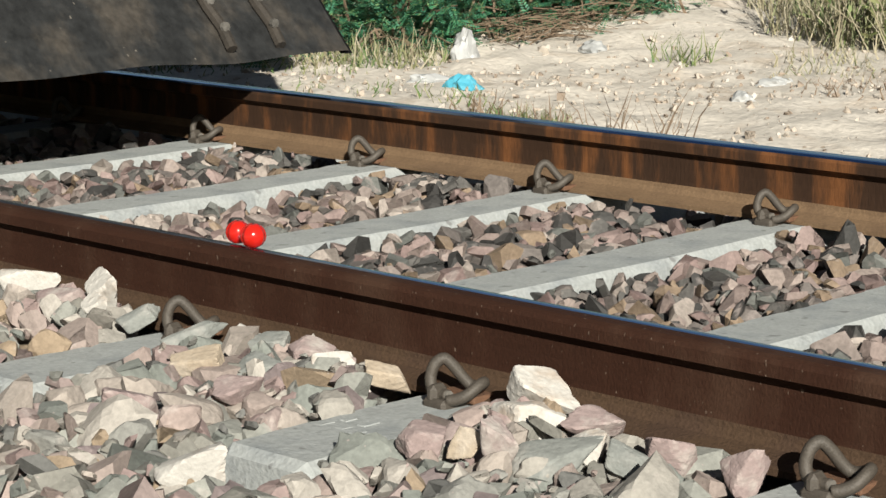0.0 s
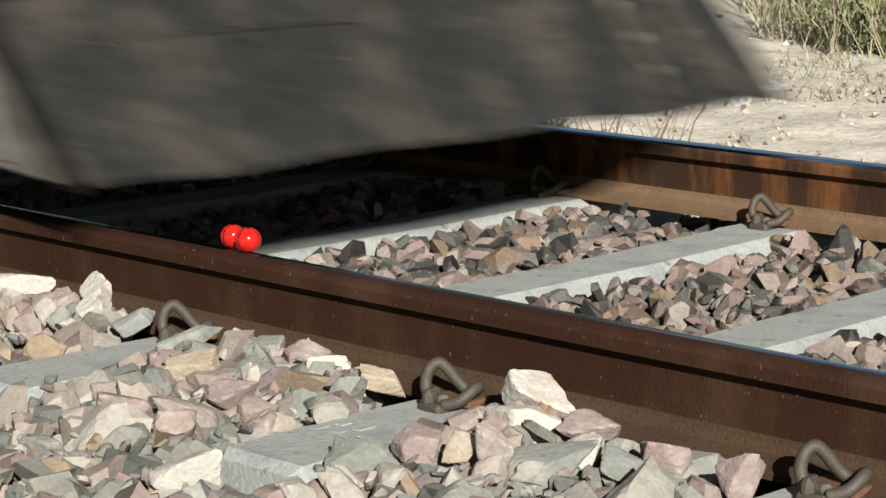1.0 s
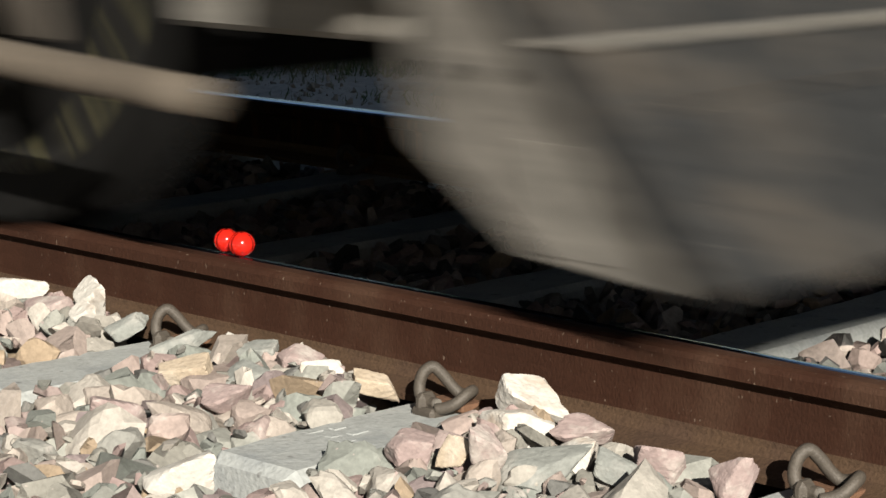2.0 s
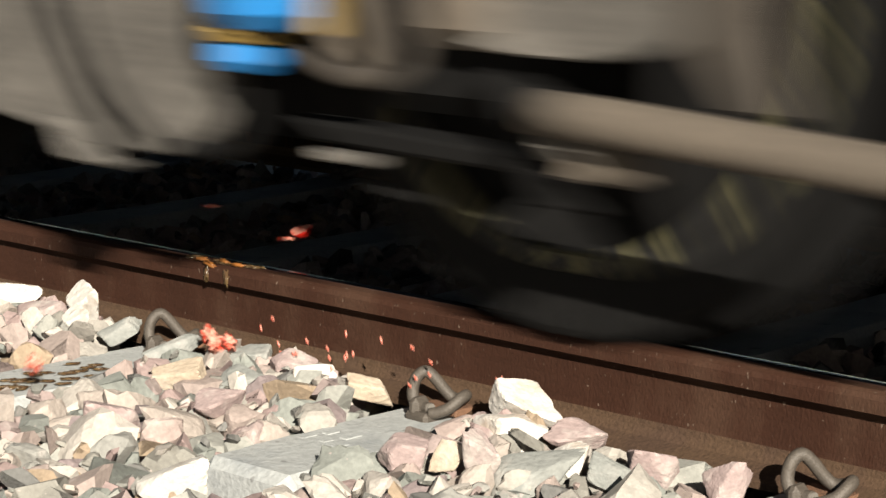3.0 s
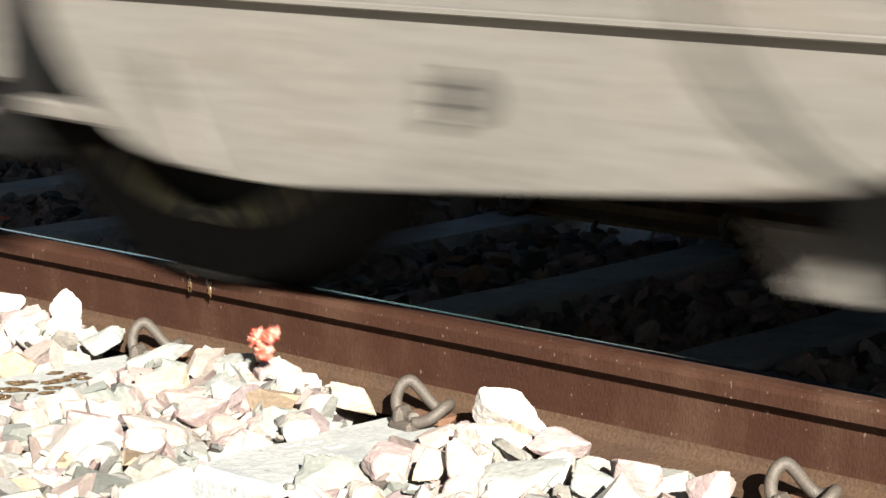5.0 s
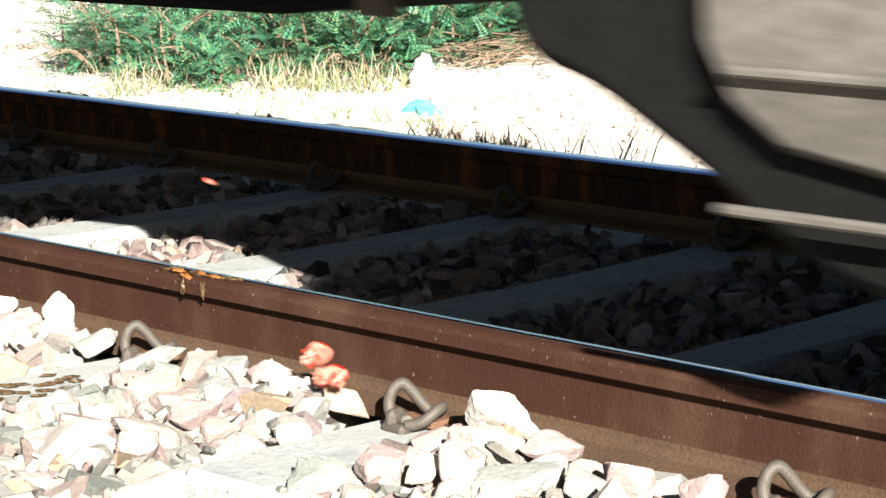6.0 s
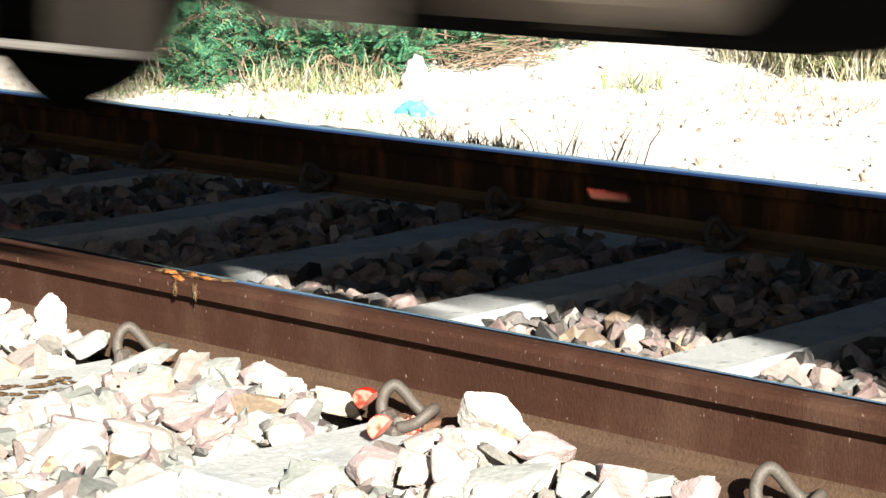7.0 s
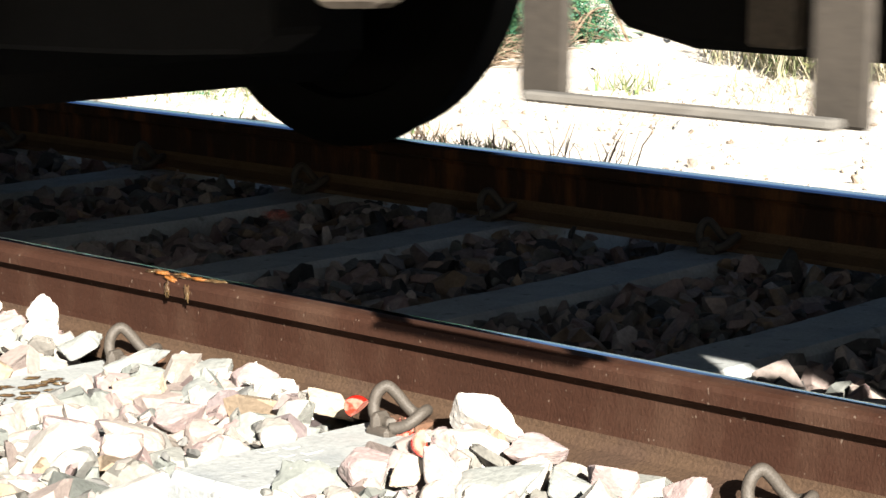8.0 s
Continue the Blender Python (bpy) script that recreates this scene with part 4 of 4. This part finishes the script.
M_CLOD = material("earth_clods", (0.60, 0.50, 0.40), 0.95, spread=0.25, grain=20, fine=150, bump=0.5, per_piece=[(0.70, 0.61, 0.51), (0.62, 0.52, 0.42), (0.78, 0.71, 0.62), (0.44, 0.35, 0.27), (0.68, 0.58, 0.48)], spec=0.15)
tagged(heap("pebbles", places, M_CLOD), "scattered pebbles and clods on sandy earth", "pebbles", kind="stuff")


# ---- ballast ----
def near_sleeper(x):
    return min(abs(x - s) for s in SLEEPER_X)


CELL = 0.01
X0, X1, Y0, Y1 = -7.2, 3.2, -1.6, 2.6
field = np.full((int((X1 - X0) / CELL) + 1, int((Y1 - Y0) / CELL) + 1), -0.12)


def drop(x, y, size, limit):
    """Rest a stone on what lies below; gives its height, or None where the heap is high enough."""
    r = size * 0.42
    n = max(1, int(r / CELL))
    i, j = int((x - X0) / CELL), int((y - Y0) / CELL)
    if i < n or j < n or i + n >= field.shape[0] or j + n >= field.shape[1]:
        return None
    patch = field[i - n:i + n + 1, j - n:j + n + 1]
    floor = float(np.percentile(patch, 60))
    z = floor + 0.26 * size
    if z + 0.22 * size > limit:
        return None
    gx, gy = np.mgrid[-n:n + 1, -n:n + 1] * CELL
    d = (gx ** 2 + gy ** 2) / (r * r)
    dome = np.where(d < 1, z + 0.34 * size * np.sqrt(np.clip(1 - d, 0, 1)), -9)
    np.maximum(patch, dome, out=patch)
    return z


def surface(x, y):
    """How high the stones may stand at a place."""
    wave = 0.012 * noise.noise(Vector((x * 2.3, y * 2.3, 40)))
    if y < 0:
        rise = (0.030 - 0.034 * min(1, max(0, (x - 0.08) / 0.12))) * math.exp(-((y + 0.16) / 0.10) ** 2)
        end = 0.075 if -0.66 < y < -0.46 and near_sleeper(x - 0.03) < 0.13 else 0.0
        return 0.020 + rise + wave - end - 0.04 * max(0.0, -0.75 - y)
    if y < GAUGE:
        edge = min(y, GAUGE - y)
        return -0.010 + wave + 0.022 * math.exp(-((edge - 0.16) / 0.12) ** 2)
    return -0.02 + wave - 0.14 * max(0, y - 2.0)


def blocked(x, y, size):
    r = size * 0.36
    if abs(y) < 0.066 + r * 0.8 or abs(y - GAUGE) < 0.066 + r * 0.8:
        return True
    d = near_sleeper(x)
    if -0.5 < y < 2.25:
        if d < 0.080 + r * (0.75 if y < 0 else 0.80):
            return True
        if d < 0.16 and min(abs(y), abs(y - GAUGE)) < 0.17:
            return True
    return False


def lay_stone(bed, mesh, x, y, z, size, turn):
    """One stone that stands out beside the rail; the heap is then built round it."""
    drop(x, y, max(size) * 0.62, 9)
    stone = new("ballast_stone", mesh)
    stone.parent = bed
    stone.matrix_basis = pose(x, y, z, *turn) @ Matrix.Diagonal((*(0.76 * c for c in size), 1))


def lay_marked_stones(bed):
    def kind(mat, seed):
        return [cut_stone("ballast_stone", seed + k, mat, 4, True) for k in range(4)]
    pale, pink, slate, tan = kind(M_PALE, 560), kind(M_PINK, 570), kind(M_SLATE, 580), kind(M_TANSTONE, 590)
    lay_stone(bed, pale[3], -0.012, -0.122, 0.064, (0.092, 0.066, 0.066), (10, 24, 44))
    lay_stone(bed, pale[2], 0.028, -0.168, 0.030, (0.125, 0.090, 0.100), (20, 10, 50))
    lay_stone(bed, pink[0], -0.060, -0.140, 0.022, (0.065, 0.05, 0.065), (0, 20, 20))
    lay_stone(bed, pink[1], 0.125, -0.130, 0.036, (0.085, 0.060, 0.055), (20, -12, 42))
    lay_stone(bed, pale[2], 0.155, -0.195, 0.024, (0.085, 0.06, 0.06), (25, -25, 50))
    lay_stone(bed, slate[0], 0.150, -0.265, 0.018, (0.15, 0.085, 0.055), (12, -8, 50))
    lay_stone(bed, pink[2], 0.270, -0.150, 0.026, (0.105, 0.06, 0.06), (25, 10, 40))
    lay_stone(bed, slate[1], 0.235, -0.205, 0.020, (0.09, 0.06, 0.055), (10, 15, 20))
    lay_stone(bed, pink[2], 0.405, -0.160, 0.026, (0.082, 0.062, 0.070), (15, 25, 70))
    lay_stone(bed, tan[1], -0.330, -0.118, 0.028, (0.090, 0.056, 0.058), (22, 12, 48))
    lay_stone(bed, pink[0], -0.500, -0.112, 0.040, (0.095, 0.065, 0.055), (22, 18, 42))
    lay_stone(bed, pale[3], -0.430, -0.135, 0.026, (0.088, 0.058, 0.052), (28, 14, 40))
    lay_stone(bed, pale[1], -0.665, -0.098, 0.034, (0.065, 0.045, 0.036), (10, 5, 45))
    lay_stone(bed, slate[2], -0.600, -0.110, 0.036, (0.08, 0.06, 0.058), (10, -10, 30))
    lay_stone(bed, slate[3], -0.745, -0.160, 0.034, (0.125, 0.040, 0.045), (20, -24, 62))
    lay_stone(bed, tan[0], -0.600, -0.268, 0.030, (0.095, 0.07, 0.06), (18, -15, 45))
    lay_stone(bed, slate[0], -0.520, -0.215, 0.026, (0.085, 0.065, 0.06), (14, 8, 20))
    lay_stone(bed, pink[2], -0.490, -0.500, 0.022, (0.125, 0.08, 0.065), (24, 12, 45))
    lay_stone(bed, pink[1], -0.430, -0.330, 0.026, (0.085, 0.06, 0.06), (10, -20, 80))
    lay_stone(bed, pale[0], -0.160, -0.655, 0.020, (0.115, 0.075, 0.07), (22, -18, 45))
    lay_stone(bed, pale[3], -1.055, -0.110, 0.050, (0.058, 0.056, 0.105), (6, -20, 40))
    lay_stone(bed, pale[0], -1.275, -0.120, 0.046, (0.125, 0.09, 0.090), (14, 10, 45))
    lay_stone(bed, pink[3], -1.140, -0.155, 0.034, (0.115, 0.08, 0.07), (12, -10, 30))
    lay_stone(bed, pale[3], -1.010, -0.165, 0.036, (0.045, 0.04, 0.075), (0, -18, 45))
    lay_stone(bed, slate[1], -0.935, -0.130, 0.032, (0.095, 0.05, 0.05), (15, -32, 48))
    lay_stone(bed, pink[0], -0.020, -0.345, 0.030, (0.085, 0.065, 0.065), (16, 10, 50))
    lay_stone(bed, tan[3], 0.040, -0.320, 0.028, (0.055, 0.05, 0.06), (0, 12, 20))
    lay_stone(bed, pink[1], 0.095, -0.315, 0.032, (0.06, 0.055, 0.085), (10, 18, 45))


def build_ballast():
    bed = thing("ballast", "bed of pinkish and grey crushed stones between the sleepers", "ballast", kind="structure")
    for s in SLEEPER_X:
        lo, hi = max(0, int((s - 0.09 - X0) / CELL)), int((s + 0.09 - X0) / CELL)
        if hi > 0:
            field[lo:hi, int((-0.5 - Y0) / CELL):int((2.25 - Y0) / CELL)] = -0.02
    meshes = [cut_stone("ballast_stone", 500 + k, M_STONE, 3, k % 3 == 0) for k in range(26)]
    rng = random.Random(21)
    rest = {M_STONE: [], M_DIRTY: []}
    lay_marked_stones(bed)
    made = 0
    zones = [(-2.0, 1.1, -1.0, -0.06, 15000, 0.046, 0.125), (-7.0, 3.0, -1.5, -0.06, 16000, 0.045, 0.09), (-7.0, 3.0, 0.06, 1.69, 34000, 0.036, 0.092), (-7.0, 3.0, 1.80, 2.55, 5000, 0.035, 0.07),
             (-1.7, 0.9, -0.85, -0.06, 900, 0.014, 0.034), (-4.5, 0.9, 0.06, 1.69, 1200, 0.014, 0.032)]
    for x0, x1, y0, y1, tries, small, large in zones:
        for _ in range(tries):
            x, y = rng.uniform(x0, x1), rng.uniform(y0, y1)
            size = small + (large - small) * rng.random() ** 1.4
            if blocked(x, y, size):
                continue
            z = drop(x, y, size, surface(x, y))
            if z is None:
                continue
            turn = [rng.gauss(0, 0.55), rng.gauss(0, 0.55), rng.uniform(0, 6.28)]
            if z > -0.045 and -1.35 < x < 0.75 and -0.72 < y < 0 and made < 280 and size > 0.042:
                stone = new("ballast_stone", rng.choice(meshes))
                stone.parent = bed
                stone.matrix_basis = Matrix.Translation((x, y, z)) @ Euler(turn).to_matrix().to_4x4() @ Matrix.Scale(0.86 * size, 4)
                made += 1
            else:
                rest[M_STONE if y < 0 else M_DIRTY].append((x, y, z, size, rng.randrange(10), turn))
    for mat, text in ((M_STONE, "clean pinkish crushed stones"), (M_DIRTY, "oil-stained crushed stones")):
        tagged(heap("loose_stones", rest[mat], mat, bed), text, kind="stuff")


build_ballast()


def build_outer_bed(x0, x1):
    """The stone bed further along the track, with its sloping shoulders."""
    rng = random.Random(77)
    bed = thing("ballast", "bed of grey crushed stones along the track", "ballast", kind="structure")
    part("stone_bed", slab([(-1.75, -0.16), (-1.2, -0.05), (2.3, -0.05), (2.75, -0.16)], x0, x1, 0, axis="x"), M_DIRTY, bed)
    places = []
    while len(places) < 1500:
        x, y, size = rng.uniform(x0, x1), rng.uniform(-1.5, 2.5), rng.uniform(0.04, 0.09)
        if not blocked(x, y, size):
            low = -0.05 - 0.2 * max(0.0, -1.2 - y, y - 2.3)
            places.append((x, y, low + 0.15 * size, size, rng.randrange(10), [rng.gauss(0, 0.6), rng.gauss(0, 0.6), rng.uniform(0, 6.28)]))
    tagged(heap("loose_stones", places, M_STONE, bed), "grey crushed stones", kind="stuff")


build_outer_bed(-14.3, -7.1)
build_outer_bed(3.1, 12.3)


# ---- what moves ----
STOPS = [(0.05, 0.06), (0.62, 0.87), (1.17, 1.69), (1.69, 2.58), (2.82, 4.31), (3.38, 5.20), (3.93, 6.07), (4.47, 6.94), (6.13, 9.55), (6.68, 10.42), (7.25, 11.29), (7.80, 12.16), (8.35, 13.03)]


def travel():
    """Seconds and metres rolled: the film's uneven pace, with short slow spells."""
    rows = [(0.0, 0.055)]
    for (t, s), (t2, s2) in zip(STOPS, STOPS[1:]):
        if t2 - t > 0.7:
            rows += [(t, s), (t + 0.18, s + 0.10)] + [(t + (t2 - t) * f, s + (s2 - s) * f) for f in (0.35, 0.65)] + [(t2 - 0.18, s2 - 0.10)]
        else:
            rows += [(t, s), (t + 0.18, s + 0.10), ((t + t2) / 2, (s + s2) / 2), (t2 - 0.18, s2 - 0.10)]
    rows = [r for r in rows if r[0] < 7.9] + [(8.0, 12.20)]
    return sorted({round(t * FPS): (t, s) for t, s in rows}.values())


def motions():
    rows = travel()
    walk(loco, [(t, pose(s, 0, 0)) for t, s in rows])
    for ws, x in WHEELSETS:
        walk(ws, [(t, pose(x, 0, TOP + 0.001 + RADIUS, 0, math.degrees(s / RADIUS), 0)) for t, s in rows])

    def fly(piece, tomato, rows):
        home = tomato.matrix_basis.translation
        out = [(0.0, pose(0, 0, 0)), (2.27, pose(0, 0, 0))]
        for t, x, y, z, rx, ry, rz in rows:
            out.append((t, pose(x - home.x, y - home.y, z - home.z, rx, ry, rz)))
        walk(piece, out)

    a, b = pieces_a, pieces_b
    fly(a[0], tomato_a, [(2.8, -0.66, -0.13, -0.03, 40, 20, 60), (4.7, -0.60, -0.14, -0.03, 60, 40, 100), (5.2, -0.50, -0.14, 0.06, 150, 120, 190),
                         (5.8, -0.40, -0.14, 0.105, 200, 150, 230), (6.1, -0.335, -0.14, 0.098, 210, 160, 240), (6.7, -0.240, -0.145, 0.062, 220, 165, 250), (7.2, -0.228, -0.15, 0.052, 225, 170, 255),
                         (8.0, -0.225, -0.155, 0.045, 225, 170, 255)])
    fly(a[1], tomato_a, [(2.8, -0.62, -0.14, -0.03, 10, 50, 20), (4.7, -0.56, -0.14, -0.03, 40, 90, 70), (5.2, -0.48, -0.14, 0.04, 90, 130, 90),
                         (5.8, -0.36, -0.14, 0.075, 110, 150, 110), (6.1, -0.300, -0.14, 0.066, 120, 160, 120), (6.7, -0.200, -0.15, 0.030, 130, 165, 130), (7.2, -0.13, -0.21, 0.03, 150, 170, 140), (8.0, -0.02, -0.22, 0.04, 170, 200, 180)])
    fly(a[2], tomato_a, [(2.8, -0.93, -0.40, 0.03, 60, 0, 30), (3.2, -0.95, -0.95, 0.03, 90, 20, 60), (8.0, -0.95, -0.95, 0.03, 90, 20, 60)])
    fly(b[0], tomato_b, [(2.5, -0.80, -0.06, 0.12, 20, 30, 0), (2.8, -0.74, -0.13, 0.06, 70, 60, 0), (3.4, -0.84, -0.15, -0.015, 90, 80, 0), (8.0, -0.93, -0.15, -0.02, 90, 85, 0)])
    fly(b[1], tomato_b, [(2.4, -0.25, -0.40, 0.12, 60, 40, 80), (2.7, 0.40, -0.95, 0.02, 100, 80, 120), (8.0, 0.40, -0.95, 0.02, 110, 90, 130)])
    fly(b[2], tomato_b, [(2.8, -0.80, 0.14, 0.20, 60, 40, 80), (4.5, -0.95, 0.35, 0.10, 130, 80, 120), (6.1, -0.99, 0.40, 0.03, 150, 90, 130), (8.0, -0.99, 0.40, 0.03, 150, 90, 130)])
    # torn flesh beside the wedges
    fly(soft_a[0][0], tomato_a, [(2.8, -0.71, -0.145, 0.070, 30, 60, 10), (3.4, -0.628, -0.155, 0.080, 70, 120, 30), (3.9, -0.600, -0.155, 0.112, 110, 150, 60), (4.45, -0.553, -0.155, 0.118, 140, 190, 80),
                                 (5.8, -0.40, -0.155, 0.090, 180, 230, 120), (6.1, -0.345, -0.15, 0.105, 190, 240, 130), (6.7, -0.22, -0.10, 0.020, 200, 260, 140), (8.0, -0.22, -0.10, 0.010, 200, 260, 140)])
    fly(soft_a[0][1], tomato_a, [(2.8, -0.69, -0.15, 0.058, 10, 20, 40), (3.4, -0.610, -0.155, 0.068, 50, 60, 70), (3.9, -0.590, -0.155, 0.090, 90, 90, 100), (4.45, -0.548, -0.155, 0.096, 120, 110, 130),
                                 (5.8, -0.37, -0.155, 0.070, 150, 140, 170), (6.1, -0.315, -0.15, 0.072, 160, 150, 180), (6.7, -0.18, -0.10, 0.015, 170, 160, 190), (8.0, -0.18, -0.10, 0.010, 170, 160, 190)])
    fly(soft_b[0][0], tomato_b, [(2.8, -0.79, -0.40, 0.06, 30, 60, 10), (3.05, -0.76, -0.47, 0.045, 50, 80, 30), (3.4, -0.90, -0.90, -0.04, 80, 100, 60), (8.0, -0.90, -0.90, -0.06, 80, 100, 60)])
    fly(soft_b[0][1], tomato_b, [(2.8, -0.66, -0.145, 0.062, 30, 60, 10), (3.4, -0.592, -0.15, 0.084, 60, 90, 40), (3.9, -0.585, -0.15, 0.108, 90, 120, 60), (4.45, -0.542, -0.15, 0.135, 110, 140, 80),
                                 (5.8, -0.34, -0.15, 0.075, 150, 180, 110), (6.1, -0.285, -0.15, 0.074, 160, 190, 120), (6.7, -0.20, -0.11, 0.0, 170, 200, 130), (8.0, -0.20, -0.11, -0.02, 170, 200, 130)])
    # droplets spray along the rail, then sink between the stones; juice spreads over rail and sleeper
    rng = random.Random(44)
    for tomato, (flesh, drops, juice) in ((tomato_a, soft_a), (tomato_b, soft_b)):
        for drop_piece in drops:
            x, z, r = rng.uniform(-0.62, -0.02), rng.uniform(0.045, 0.115), rng.uniform(20, 70)
            fly(drop_piece, tomato, [(2.75, x - 0.03, -0.10, z + 0.01, 0, r, 0), (3.05, x + 0.02, -0.12, z - 0.008, 10, r + 10, 0), (3.45, x + 0.05, -0.15, -0.06, 40, r + 30, 0), (8.0, x + 0.05, -0.15, -0.06, 40, r + 30, 0)])
        for patch in juice[:5]:
            x, y = rng.uniform(-0.87, -0.68), rng.uniform(-0.020, 0.002)
            fly(patch, tomato, [(2.75, x, y, 0.1612, 0, 0, 90 + rng.uniform(-8, 8)), (8.0, x, y, 0.1612, 0, 0, 90)])
        fly(juice[5], tomato, [(2.75, tomato.location.x + 0.03, -0.0338, 0.140, 90, 0, 4), (8.0, tomato.location.x + 0.03, -0.0338, 0.138, 90, 0, 4)])
        for patch in juice[6:]:
            y = rng.uniform(-0.49, -0.21)
            x = min(-0.775, -0.822 + rng.gauss(0, 0.026))
            rows = [(2.75, x, y, 0.0065 + rng.uniform(0, 0.0012), 0, 0, rng.uniform(-50, 30))]
            fly(patch, tomato, rows + [(8.0, *rows[0][1:])])
    # pulp left on the rail, and scraps that drift over the far stones
    fly(a[3], tomato_a, [(2.5, -0.833, -0.018, 0.164, 8, 0, 14), (8.0, -0.833, -0.018, 0.164, 8, 0, 14)])
    fly(b[3], tomato_b, [(2.5, -0.783, -0.006, 0.163, 0, 4, -12), (8.0, -0.783, -0.006, 0.163, 0, 4, -12)])
    fly(a[5], tomato_a, [(2.5, -0.802, -0.030, 0.157, 40, 12, 6), (8.0, -0.802, -0.030, 0.157, 40, 12, 6)])
    fly(b[5], tomato_b, [(2.5, -0.741, -0.020, 0.163, 6, 0, 9), (8.0, -0.741, -0.020, 0.163, 6, 0, 9)])
    fly(a[4], tomato_a, [(2.8, -0.72, 0.06, 0.19, 20, 0, 40), (4.5, -1.6, 0.50, 0.16, 40, 0, 60), (5.8, -1.40, 0.50, 0.21, 60, 20, 70), (6.1, -1.297, 0.50, 0.215, 70, 30, 80), (6.7, -0.685, 0.50, 0.271, 90, 40, 90),
                         (7.2, -0.012, 0.50, 0.305, 110, 50, 100), (8.0, 0.9, 0.50, 0.28, 150, 60, 120)])
    fly(b[4], tomato_b, [(2.8, -0.90, 0.10, 0.22, 20, 0, 40), (4.5, -1.9, 0.40, 0.09, 40, 0, 60), (6.7, -2.1, 0.50, 0.04, 60, 20, 70), (7.2, -1.835, 0.50, 0.065, 70, 30, 80), (7.8, -1.319, 0.50, 0.148, 90, 40, 90),
                         (8.0, -1.10, 0.50, 0.175, 95, 45, 92)])


motions()
